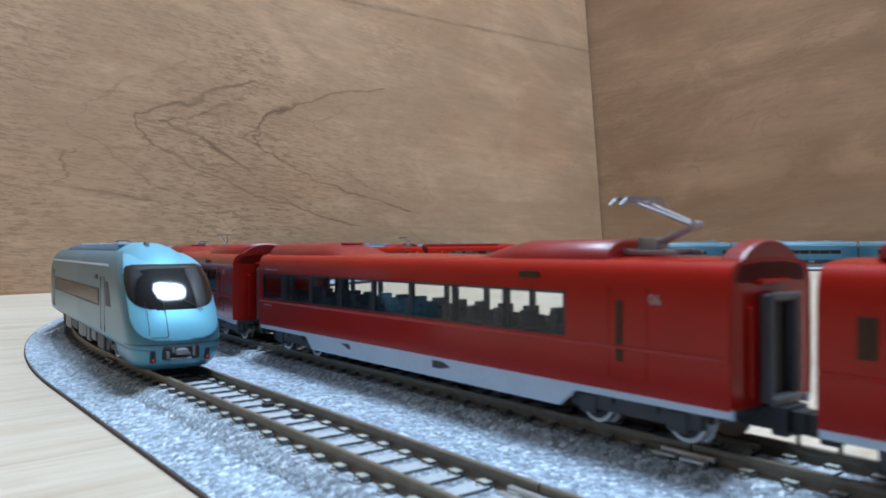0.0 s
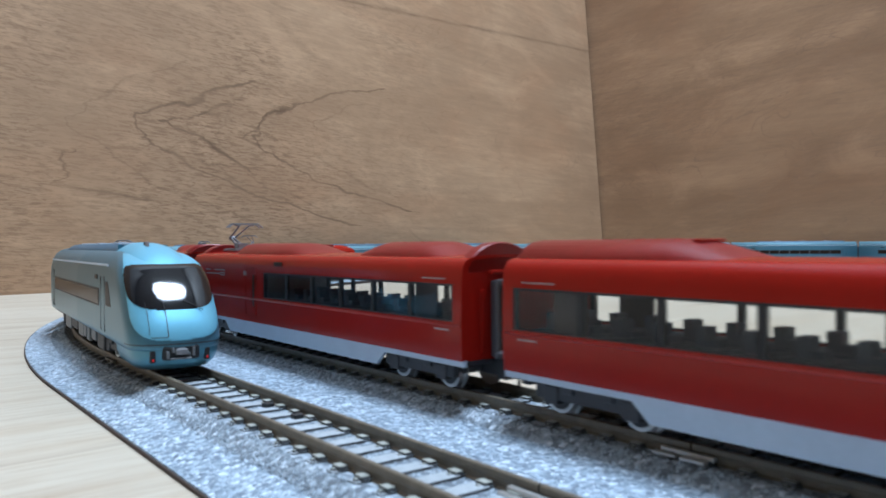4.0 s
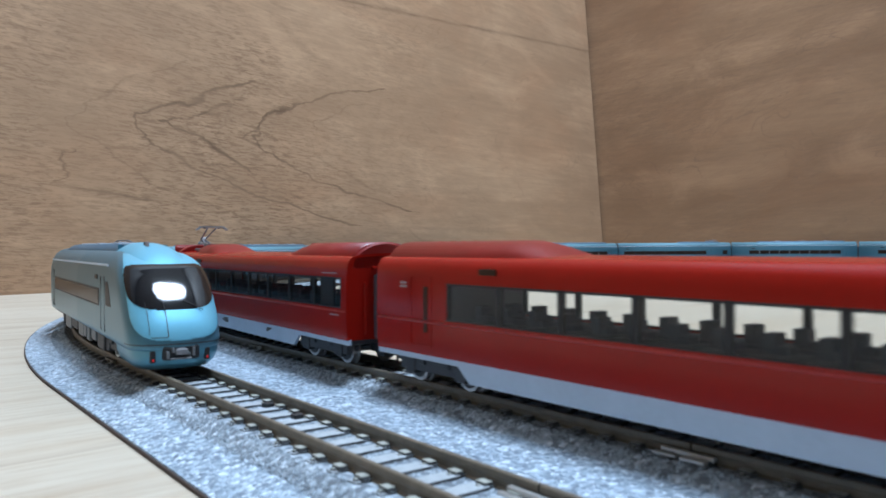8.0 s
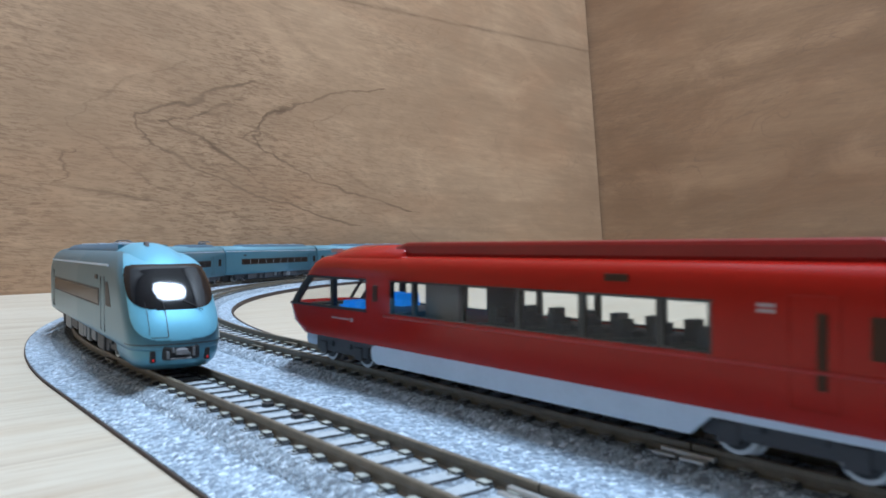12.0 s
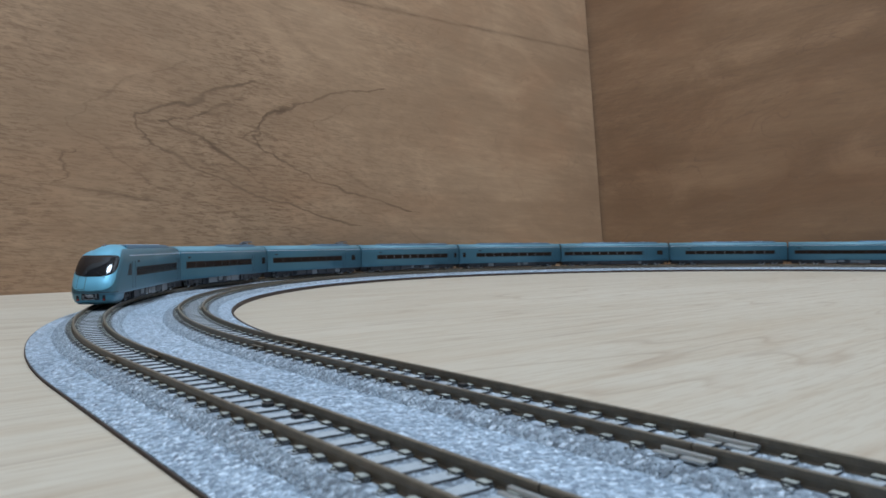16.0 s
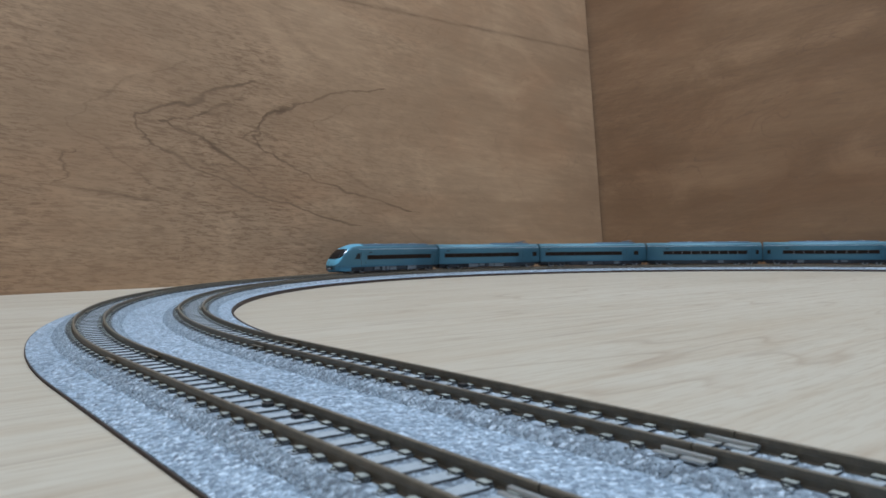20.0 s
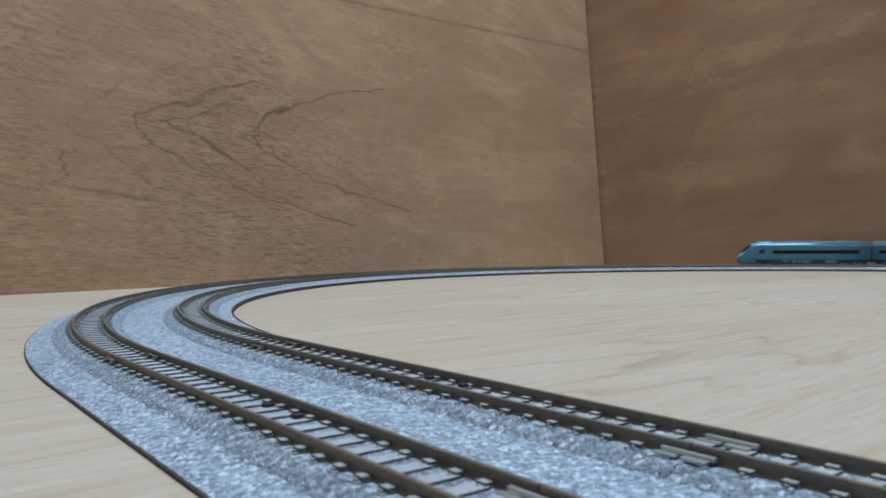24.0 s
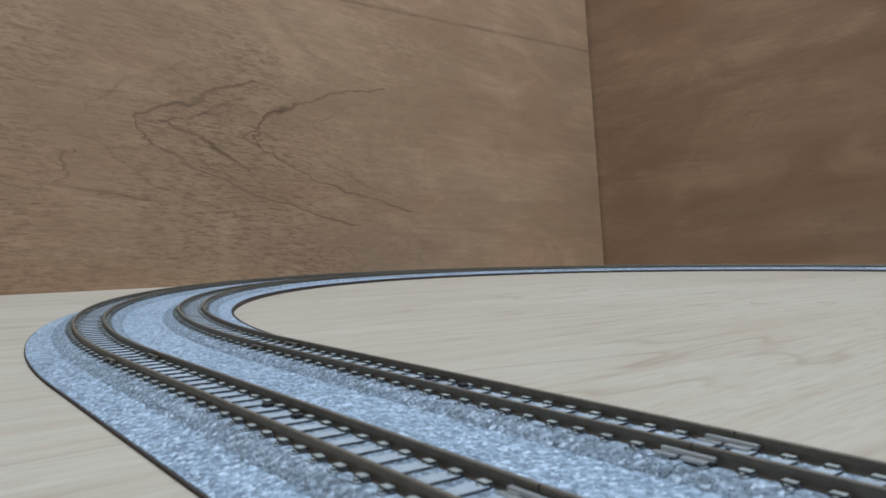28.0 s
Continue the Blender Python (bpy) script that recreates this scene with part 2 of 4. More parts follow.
M_WALL = simple("room_paint", (0.50, 0.485, 0.46), 0.8, scale=6.0, var=0.05)
M_CEIL = simple("ceiling_paint", (0.60, 0.59, 0.575), 0.85, scale=6.0, var=0.04)
M_MAT = gravel("granite_sheet", (0.195, 0.235, 0.285), (0.46, 0.55, 0.645), (0.80, 0.88, 0.96), 1500.0)
M_BED = gravel("ballast_bed", (0.155, 0.175, 0.20), (0.41, 0.465, 0.52), (0.72, 0.78, 0.85), 1100.0)
M_GRAIN = simple("ballast_grain", (0.37, 0.42, 0.47), 0.75, var=0.7, scale=900.0)
M_MATEDGE = simple("mat_edge", (0.06, 0.042, 0.036), 0.75)
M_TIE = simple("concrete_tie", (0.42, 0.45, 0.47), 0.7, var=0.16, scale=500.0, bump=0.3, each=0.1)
# sides of ties and rail seats, with their shade put into the colour
M_TIESHADE = simple("tie_side_shade", (0.075, 0.076, 0.078), 0.75, var=0.3, scale=700.0, each=0.15)
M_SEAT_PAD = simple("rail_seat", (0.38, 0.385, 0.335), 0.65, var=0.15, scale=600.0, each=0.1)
M_RAIL = simple("browned_rail", (0.175, 0.148, 0.108), 0.5, 0.25, var=0.25, scale=500.0)
M_JOINER = simple("joiner_plate", (0.55, 0.55, 0.53), 0.35, 0.6)
M_BLACK = simple("black_plastic", (0.018, 0.018, 0.02), 0.5)
M_DARK = simple("dark_grey_plastic", (0.05, 0.05, 0.055), 0.55)
M_GREY = simple("grey_plastic", (0.18, 0.19, 0.2), 0.5)
M_STEEL = simple("wheel_steel", (0.50, 0.49, 0.475), 0.38, 0.9)
M_RED = simple("red_gloss_paint", (0.33, 0.0105, 0.005), 0.20, var=0.05, scale=120.0, spec=0.26)
M_REDROOF = simple("red_roof_paint", (0.22, 0.007, 0.006), 0.36, var=0.08, scale=120.0, spec=0.5)
# lighter than the body red: highlights of bead and louvres put into the colour
M_REDGLINT = simple("red_glint", (0.42, 0.018, 0.010), 0.3, var=0.05, scale=120.0, spec=0.6)
M_SKIRT = simple("pale_grey_skirt", (0.58, 0.665, 0.78), 0.45, var=0.06, scale=200.0)
M_BLUE = simple("metallic_blue_paint", (0.105, 0.228, 0.30), 0.33, 0.38, var=0.05, scale=200.0)
M_BLUETOP = simple("blue_roof_cover", (0.15, 0.28, 0.34), 0.62, 0.15, var=0.08, scale=200.0)
M_BLUEFRONT = simple("bright_blue_paint", (0.22, 0.53, 0.70), 0.42, 0.35, var=0.04, scale=200.0, coat=0.15)
M_BLUEROOF = simple("blue_roof_paint", (0.085, 0.15, 0.21), 0.5, 0.3, var=0.06, scale=200.0)
M_BLUEDARK = simple("blue_lower_paint", (0.10, 0.24, 0.31), 0.38, 0.5, var=0.05, scale=200.0, coat=0.3)
M_PANEDARK = simple("dark_window", (0.025, 0.016, 0.012), 0.25, var=0.2, spec=0.1)
M_WSHIELD = simple("windscreen_black", (0.006, 0.006, 0.008), 0.09, var=0.05, spec=0.5)
M_GLASS = glass("window_glass", (0.93, 0.94, 0.93))
M_SEATS = simple("seat_blue_grey", (0.065, 0.078, 0.10), 0.7)
M_INNER = simple("interior_grey", (0.13, 0.13, 0.14), 0.7)
M_PARTITION = simple("dark_partition", (0.05, 0.042, 0.042), 0.6)
M_GANGWAY = simple("gangway_grey", (0.085, 0.085, 0.095), 0.5)
M_WHITE = simple("white_print", (0.42, 0.32, 0.31), 0.5)
M_BRASSY = simple("display_glass", (0.055, 0.028, 0.016), 0.32, spec=0.15)
M_SILVER = simple("pantograph_metal", (0.30, 0.30, 0.315), 0.45, 0.6)
M_GANGRIM = simple("gangway_rim_grey", (0.12, 0.122, 0.13), 0.4)
M_SILL = simple("gangway_rim", (0.30, 0.30, 0.31), 0.4, 0.3)
M_TAIL = glow("tail_lamp_red", (0.5, 0.008, 0.01), 0.3)
M_BLUELED = glow("blue_light_guide", (0.05, 0.26, 0.8), 0.4)


# ---- mesh helpers ----
def part(name, bm, material, parent=None, label="", smooth=False, bevel=0.0):
    """One mesh object, under a thing or a part. The bmesh is in millimetres."""
    for v in bm.verts:
        v.co *= MM
    me = bpy.data.meshes.new(name)
    bm.to_mesh(me)
    bm.free()
    if smooth:
        me.polygons.foreach_set("use_smooth", [True] * len(me.polygons))
    me.materials.append(material)
    ob = new(name, me)
    if parent:
        ob.parent = parent
    if bevel:
        mod = ob.modifiers.new("bevel", "BEVEL")
        mod.width, mod.segments, mod.limit_method = bevel * MM, 2, "ANGLE"
    if label:
        tagged(ob, label)
    return ob


def share(name, ob, parent, m):
    """Another object on the same mesh."""
    o = new(name, ob.data)
    o.parent = parent
    o.matrix_basis = m
    return o


def thing(name, label, category, group="", kind=""):
    e = new(name)
    e.empty_display_size = 0.01
    return tagged(e, label, category, group, kind)


def box(bm, x0, x1, y0, y1, z0, z1, m=None):
    vs = [bm.verts.new((x, y, z)) for x in (x0, x1) for y in (y0, y1) for z in (z0, z1)]
    for f in ((0, 1, 3, 2), (4, 6, 7, 5), (0, 4, 5, 1), (2, 3, 7, 6), (0, 2, 6, 4), (1, 5, 7, 3)):
        bm.faces.new([vs[i] for i in f])
    if m:
        bmesh.ops.transform(bm, matrix=m, verts=vs)
    return vs


def boxes(*bs):
    bm = bmesh.new()
    for b in bs:
        box(bm, *b)
    return bm


def sheet(x0, x1, y, z0, z1):
    """One clear pane."""
    bm = bmesh.new()
    bm.faces.new([bm.verts.new(c) for c in ((x0, y, z0), (x1, y, z0), (x1, y, z1), (x0, y, z1))])
    return bm


def prism(bm, poly, y0, y1):
    """A polygon in x and z, given thickness along y."""
    a = [bm.verts.new((x, y0, z)) for x, z in poly]
    b = [bm.verts.new((x, y1, z)) for x, z in poly]
    bm.faces.new(a)
    bm.faces.new(b[::-1])
    for i in range(len(poly)):
        j = (i + 1) % len(poly)
        bm.faces.new((a[j], a[i], b[i], b[j]))
    bmesh.ops.recalc_face_normals(bm, faces=bm.faces[:])


def disc(bm, r, x0, x1, m, n=20):
    """A wheel-like cylinder along x, placed by m."""
    rings = []
    for x in (x0, x1):
        rings.append([bm.verts.new(m @ Vector((x, r * math.cos(2 * math.pi * i / n), r * math.sin(2 * math.pi * i / n)))) for i in range(n)])
    bm.faces.new(rings[0][::-1])
    bm.faces.new(rings[1])
    for i in range(n):
        j = (i + 1) % n
        bm.faces.new((rings[0][i], rings[0][j], rings[1][j], rings[1][i]))


def rod(bm, p, q, r, n=8):
    p, q = Vector(p), Vector(q)
    turn = (q - p).to_track_quat("X", "Z").to_matrix().to_4x4()
    disc(bm, r, 0, (q - p).length, Matrix.Translation(p) @ turn, n)


def sweep(points, normals, profile, z0=0.0):
    """A profile of (sideways, z) drawn along plan points. Returns a bmesh with capped ends."""
    bm = bmesh.new()
    rows = [[bm.verts.new((p.x + n.x * a, p.y + n.y * a, z0 + z)) for a, z in profile] for p, n in zip(points, normals)]
    k = len(profile)
    for r0, r1 in zip(rows, rows[1:]):
        for i in range(k):
            j = (i + 1) % k
            bm.faces.new((r0[i], r0[j], r1[j], r1[i]))
    bm.faces.new(rows[0][::-1])
    bm.faces.new(rows[-1])
    bmesh.ops.recalc_face_normals(bm, faces=bm.faces[:])
    return bm


def stretch(off, s0, s1, step=4.0):
    n = max(2, int(abs(s1 - s0) / step) + 1)
    pts, nrm = [], []
    for i in range(n + 1):
        p, a = on_track(off, s0 + (s1 - s0) * i / n)
        pts.append(p)
        nrm.append(Vector((-math.sin(a), math.cos(a))))
    return pts, nrm


# ---- the setting: floor board, room shell, plywood panels ----
def plan_box(name, a0, a1, b0, b1, z0, z1, material, label, category, kind="structure"):
    """A slab with sides along the panels' directions, from the corner of the panels."""
    bm = bmesh.new()
    m = Matrix.Translation((CORNER.x, CORNER.y, 0)) @ Matrix.Rotation(TH, 4, "Z")
    box(bm, a0, a1, b0, b1, z0, z1, m)
    return tagged(part(name, bm, material), label, category, kind=kind)


plan_box("floor", -3200, 40, -3200, 120, -30, 0, M_BOARD, "pale maple-faced wooden board with fine grain", "floor")
plan_box("wall_north", -3200, 40, 121, 200, -30, 2250, M_WALL, "plain light grey wall", "wall")
plan_box("wall_east", 41, 120, -3200, 200, -30, 2250, M_WALL, "plain light grey wall", "wall")
plan_box("wall_south", -3200, 120, -3280, -3201, -30, 2250, M_WALL, "plain light grey wall", "wall")
plan_box("wall_west", -3280, -3201, -3280, 200, -30, 2250, M_WALL, "plain light grey wall", "wall")
plan_box("ceiling", -3280, 120, -3280, 200, 2251, 2330, M_CEIL, "plain light grey ceiling", "ceiling")


def panel(name, m, x0, x1, height, material, label):
    """An upright plywood sheet, its face in the local plane y = 0."""
    t = thing(name, label, "plywood panel", "plywood backdrop panels")
    part("core", boxes((x0 + 0.3, x1 - 0.3, 0.8, 12, 0.3, height - 0.3)), M_EDGE, t, "pale layered plywood core", bevel=0.3)
    part("face_veneer", boxes((x0, x1, 0, 0.8, 0, height)), material, t, "brown face veneer")
    t.matrix_world = m
    return t


BASE = Matrix.Translation((CORNER.x * MM, CORNER.y * MM, 0)) @ Matrix.Rotation(TH, 4, "Z")
panel("plywood_panel", BASE @ Matrix.Rotation(math.radians(-4.3), 4, "X"), -1820, -4.0, 910, M_PLY_L,
      "warm brown plywood sheet with arched growth lines, leaning back")
panel("plywood_panel", BASE @ Matrix.Rotation(math.radians(-90), 4, "Z") @ Matrix.Translation((-0.11, 0, 0)), 0, 1820, 910, M_PLY_R,
      "darker brown plywood sheet with smoky grain, standing upright")

# ---- roadbed sheet and the two tracks ----
def loop_ring(name, section, material, label):
    """A closed band that follows the whole loop; section: (outwards, height) all round it."""
    n, k = 420, len(section)
    total = 2 * math.pi * R + 2 * STRAIGHT
    bm = bmesh.new()
    rows = []
    for i in range(n):
        p, a = on_track(0.0, i / n * total)
        nx = Vector((-math.sin(a), math.cos(a)))
        rows.append([bm.verts.new((p.x + nx.x * o, p.y + nx.y * o, z)) for o, z in section])
    for i in range(n):
        a, b = rows[i], rows[(i + 1) % n]
        for m in range(k):
            bm.faces.new((a[m], a[(m + 1) % k], b[(m + 1) % k], b[m]))
    bmesh.ops.recalc_face_normals(bm, faces=bm.faces[:])
    return tagged(part(name, bm, material), label, "roadbed", kind="structure")


loop_ring("roadbed_base", [(37.5, 0), (37.5, 0.62), (-35.6, 0.62), (-35.7, 2.2), (-36.4, 2.2), (-36.4, 0)], M_MATEDGE, "thin dark brown base sheet under the ballast")
# both shoulders fall gently to the edge; between the tracks the stone lies almost level
loop_ring("roadbed", [(37.2, 0.6), (37.15, 0.8), (29.6, 2.6), (27.6, 2.9), (26.6, 3.0), (10.2, 3.0), (9.2, 2.9), (7.6, 2.7), (0, 2.6),
                      (-7.6, 2.7), (-9.2, 2.9), (-10.2, 3.0), (-26.6, 3.0), (-27.6, 2.9), (-29.6, 2.6), (-35.5, 2.1), (-35.55, 0.6)], M_MAT,
          "grey granite-speckled ballast sheet on a thin base")

TIE_STEP = 5.45


def shaded_sides(ob, side):
    """Shade put into the colour: sides and ends dark, only upward faces pale."""
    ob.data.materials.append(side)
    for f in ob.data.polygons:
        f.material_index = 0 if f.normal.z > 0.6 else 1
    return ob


bm = bmesh.new()
prism(bm, [(-1.5, 3.0), (1.5, 3.0), (1.3, 4.6), (-1.3, 4.6)], -3.4, 3.4)
for d in (-1, 1):
    prism(bm, [(-1.15, 3.0), (1.15, 3.0), (1.0, 4.52), (-1.0, 4.52)], *sorted((d * 3.4, d * 6.4)))
    prism(bm, [(-1.1, 3.0), (1.1, 3.0), (0.9, 4.40), (-0.9, 4.40)], *sorted((d * 6.4, d * 7.6)))
TIE = shaded_sides(part("tie", bm, M_TIE), M_TIESHADE)
bm = bmesh.new()
for y in (-4.9, 4.9):
    for d in (-1, 1):
        prism(bm, [(-0.95, 4.4), (0.95, 4.4), (0.86, 4.95), (-0.86, 4.95)], y + d * 1.2 - 0.55, y + d * 1.2 + 0.6)
        prism(bm, [(-0.4, 4.4), (0.4, 4.4), (0.3, 4.68), (-0.3, 4.68)], y + d * 2.1 - 0.26, y + d * 2.1 + 0.26)
PADS = shaded_sides(part("rail_seat", bm, M_SEAT_PAD), M_TIESHADE)
RAILPROFILE = [(-0.62, 0), (0.62, 0), (0.62, 0.25), (0.34, 0.5), (0.3, 1.2), (0.42, 1.5), (0.42, 2.1), (0.3, 2.22), (-0.3, 2.22), (-0.42, 2.1), (-0.42, 1.5), (-0.3, 1.2), (-0.34, 0.5), (-0.62, 0.25)]
BEDPROFILE = [(-11.6, 1.9), (11.6, 1.9), (11.2, 2.5), (8.6, 3.95), (7.7, 4.22), (-7.7, 4.22), (-8.6, 3.95), (-11.2, 2.5)]


def tie_pose(off, s):
    p, a = on_track(off, s)
    return Matrix.Translation((p.x * MM, p.y * MM, 0)) @ Matrix.Rotation(a, 4, "Z")


def track_section(off, s0, s1, shown, shape):
    """One factory length of track: its bed, two rails, sleepers and the joiners at its end."""
    t = thing("track_section", "model railway track %s with brown rails on grey concrete ties" % shape, "railway track", "two parallel tracks of the loop")
    pts, nrm = stretch(off, s0 + 0.15, s1 - 0.15)
    part("ballast_bed", sweep(pts, nrm, BEDPROFILE), M_BED, t)
    for y in (-4.9, 4.9):
        part("rail", sweep(pts, nrm, [(a + y, z + RAIL - 2.22) for a, z in RAILPROFILE]), M_RAIL, t)
    n = int(round((s1 - s0) / TIE_STEP))
    if shown:
        for i in range(n):
            m = tie_pose(off, s0 + (i + 0.5) * (s1 - s0) / n)
            share("tie", TIE, t, m)
            share("rail_seat", PADS, t, m)
    else:
        bm = bmesh.new()
        for i in range(n):
            m = tie_pose(off * 1.0, s0 + (i + 0.5) * (s1 - s0) / n)
            m = Matrix.Translation(m.translation / MM) @ m.to_3x3().to_4x4()
            box(bm, -0.95, 0.95, -7.6, 7.6, 3.0, 4.6, m)
        tagged(part("ties", bm, M_TIE, t), kind="stuff")
    for y in (-4.9, 4.9):
        for d in (-1.45, 1.45):
            a, c = sorted((y + d * 0.42, y + d * 1.0))
            if shape == "straight":
                b = boxes((-4.0, 4.0, a, c, 4.75, 5.4))
                j = part("rail_joiner", b, M_JOINER, t, bevel=0.12)
                b = boxes((-3.4, 0.2, *sorted((y + d * 1.1, y + d * 1.9)), 4.5, 4.95), (1.0, 4.6, *sorted((y + d * 1.1, y + d * 1.7)), 4.5, 4.85))
                part("joiner_wing", b, M_JOINER, t, bevel=0.1).matrix_basis = tie_pose(off, s0)
            else:
                b = boxes((-3.6, -0.9, a, c, 4.3, 5.45), (0.9, 3.6, a, c, 4.3, 5.45), (-0.9, 0.9, a, c, 4.3, 4.6), (-0.9, 0.9, a, c, 5.2, 5.45))
                j = part("rail_joiner", b, M_RAIL, t, "dark brown rail joiner", bevel=0.1)
                a, c = sorted((y + d * 0.40, y + d * 0.7))
                part("joiner_slot", boxes((-0.88, 0.88, a, c, 4.62, 5.18)), M_BLACK, t).matrix_basis = tie_pose(off, s0)
            j.matrix_basis = tie_pose(off, s0)
    return t


CUTS = [0, 19.2, 61.0, 103.5, 140.2, 180]
for off in (HALF, -HALF):
    r = R + off
    arc = math.pi * r
    for a, b in zip(CUTS, CUTS[1:]):
        track_section(off, math.radians(a) * r, math.radians(b) * r, True, "curve")
        track_section(off, arc + STRAIGHT + math.radians(a) * r, arc + STRAIGHT + math.radians(b) * r, False, "curve")
    for k in range(4):
        track_section(off, -134.0 - (k - 1) * 142 - 142 if k else -134.0, -134.0 - (k - 1) * 142 if k else 0.0, k < 2, "straight")
        track_section(off, arc + k * 140, arc + (k + 1) * 140, False, "straight")
for first in (TIE, PADS):
    bpy.data.objects.remove(first)


def fixing_hole(off, s):
    b = boxes((-0.85, 0.85, -0.8, 0.8, 4.4, 5.25))
    o = part("fixing_screw", b, M_BLACK, bevel=0.15)
    o.matrix_world = tie_pose(off, s)
    return tagged(o, "small black screw head between the rails", "screw", "track screws")


for off, s in ((HALF - 3.3, -69.2), (HALF - 3.3, -80.2), (-HALF - 3.3, -65.3), (-HALF - 3.3, -76.3)):
    fixing_hole(off + 1.2, s - 1.6)


def grains():
    """Loose stones on the shoulders of both beds where they come near."""
    rng = np.random.default_rng(5)
    base = np.array([(1, 0, 0), (-1, 0, 0), (0, 1, 0), (0, -1, 0), (0, 0, 1), (0, 0, -1)], float)
    tri = np.array([(0, 2, 4), (2, 1, 4), (1, 3, 4), (3, 0, 4), (2, 0, 5), (1, 2, 5), (3, 1, 5), (0, 3, 5)])
    vs, fs = [], []
    k = 0
    for off in (HALF, -HALF):
        for _ in range(15000):
            s = -210 + 520 * rng.random() ** 1.25
            p, a = on_track(off, s)
            side = 1 if rng.random() < 0.5 else -1
            if rng.random() < 0.62:
                y = side * (7.7 + 3.6 * rng.random())
                z = 4.15 - max(0, abs(y) - 7.8) * 0.48
            else:
                y = (rng.random() - 0.5) * 7.4
                z = 4.12
            ca, sa = math.cos(a), math.sin(a)
            r = (0.15 + 0.25 * rng.random()) if abs(y) > 7.6 else 0.14 + 0.14 * rng.random()
            q = base * r * (0.6 + 0.7 * rng.random((6, 1)))
            t = rng.random() * 6.28
            rot = np.array([(math.cos(t), -math.sin(t), 0), (math.sin(t), math.cos(t), 0), (0, 0, 1)])
            q = q @ rot.T + np.array([p.x - sa * y, p.y + ca * y, z + 0.1])
            vs.append(q)
            fs.append(tri + k)
            k += 6
    me = bpy.data.meshes.new("ballast_grains")
    me.from_pydata((np.concatenate(vs) * MM).tolist(), [], np.concatenate(fs).tolist())
    me.materials.append(M_GRAIN)
    tagged(new("ballast_grains", me), "loose dark grey ballast stones along the track shoulders", "ballast", kind="stuff")


grains()


# ---- rolling stock ----
def shell(levels, stations, skip, nose=None):
    """Both sides and the roof of a car body. levels: (z, half width) from the sill to the roof's crown;
    stations: x places; skip(x, z, theta): leave an opening there. nose: (centre profile, roundness, x of the tip)
    puts a rounded front at the +x end. Returns the bodywork and what fills the openings, as two bmeshes."""
    bm, gl = bmesh.new(), bmesh.new()

    def quad(cell, hole):
        b = gl if hole else bm
        b.faces.new([b.verts.new(c) for c in cell])
    for (z0, w0), (z1, w1) in zip(levels, levels[1:]):
        zm = (z0 + z1) / 2
        for x0, x1 in zip(stations, stations[1:]):
            hole = skip((x0 + x1) / 2, zm, 90.0)
            quad([(x0, -w0, z0), (x1, -w0, z0), (x1, -w1, z1), (x0, -w1, z1)], hole)
            quad([(x1, w0, z0), (x0, w0, z0), (x0, w1, z1), (x1, w1, z1)], hole)
        if nose:
            prof, round_, tip = nose
            steps = 20
            xj = stations[-1]

            def at(z, w, th):
                d = prof(z) + round_(z) * (1 - abs(math.cos(th)) ** 0.7)
                return (tip - d, w * math.copysign(abs(math.sin(th)) ** 0.7, th), z)
            for i in range(steps):
                t0, t1 = (-0.5 + i / steps) * math.pi, (-0.5 + (i + 1) / steps) * math.pi
                c = [at(z0, w0, t0), at(z0, w0, t1), at(z1, w1, t1), at(z1, w1, t0)]
                quad(c, skip(sum(p[0] for p in c) / 4, zm, math.degrees((t0 + t1) / 2)))
            for sgn in (-1, 1):
                a0, a1 = at(z0, w0, sgn * math.pi / 2), at(z1, w1, sgn * math.pi / 2)
                cuts = 6
                for k in range(cuts):
                    f0, f1 = k / cuts, (k + 1) / cuts
                    c = [(xj + (a0[0] - xj) * f0, a0[1], z0), (xj + (a0[0] - xj) * f1, a0[1], z0),
                         (xj + (a1[0] - xj) * f1, a1[1], z1), (xj + (a1[0] - xj) * f0, a1[1], z1)]
                    if sgn > 0:
                        c = c[::-1]
                    quad(c, skip(sum(p[0] for p in c) / 4, zm, 90.0))
    for b in (bm, gl):
        bmesh.ops.remove_doubles(b, verts=b.verts[:], dist=0.004)
        bmesh.ops.dissolve_degenerate(b, edges=b.edges[:], dist=0.002)
    return bm, gl


def half_width(levels, z):
    return float(np.interp(z, [l[0] for l in levels], [l[1] for l in levels]))


def thicken(ob, t=0.55):
    mod = ob.modifiers.new("sheet", "SOLIDIFY")
    mod.thickness, mod.offset = t * MM, -1


def end_plate(levels, x, name, material, parent):
    bm = bmesh.new()
    ring = [(-w, z) for z, w in levels] + [(w, z) for z, w in levels[::-1]]
    vs, last = [], None
    for y, z in ring:
        if last and abs(last[0] - y) < 0.01 and abs(last[1] - z) < 0.01:
            continue
        vs.append((y, z))
        last = (y, z)
    a = [bm.verts.new((x - 0.3, y * 0.985, z)) for y, z in vs]
    b = [bm.verts.new((x + 0.3, y * 0.985, z)) for y, z in vs]
    bm.faces.new(a)
    bm.faces.new(b[::-1])
    for i in range(len(vs)):
        j = (i + 1) % len(vs)
        bm.faces.new((a[j], a[i], b[i], b[j]))
    bmesh.ops.recalc_face_normals(bm, faces=bm.faces[:])
    return part(name, bm, material, parent)


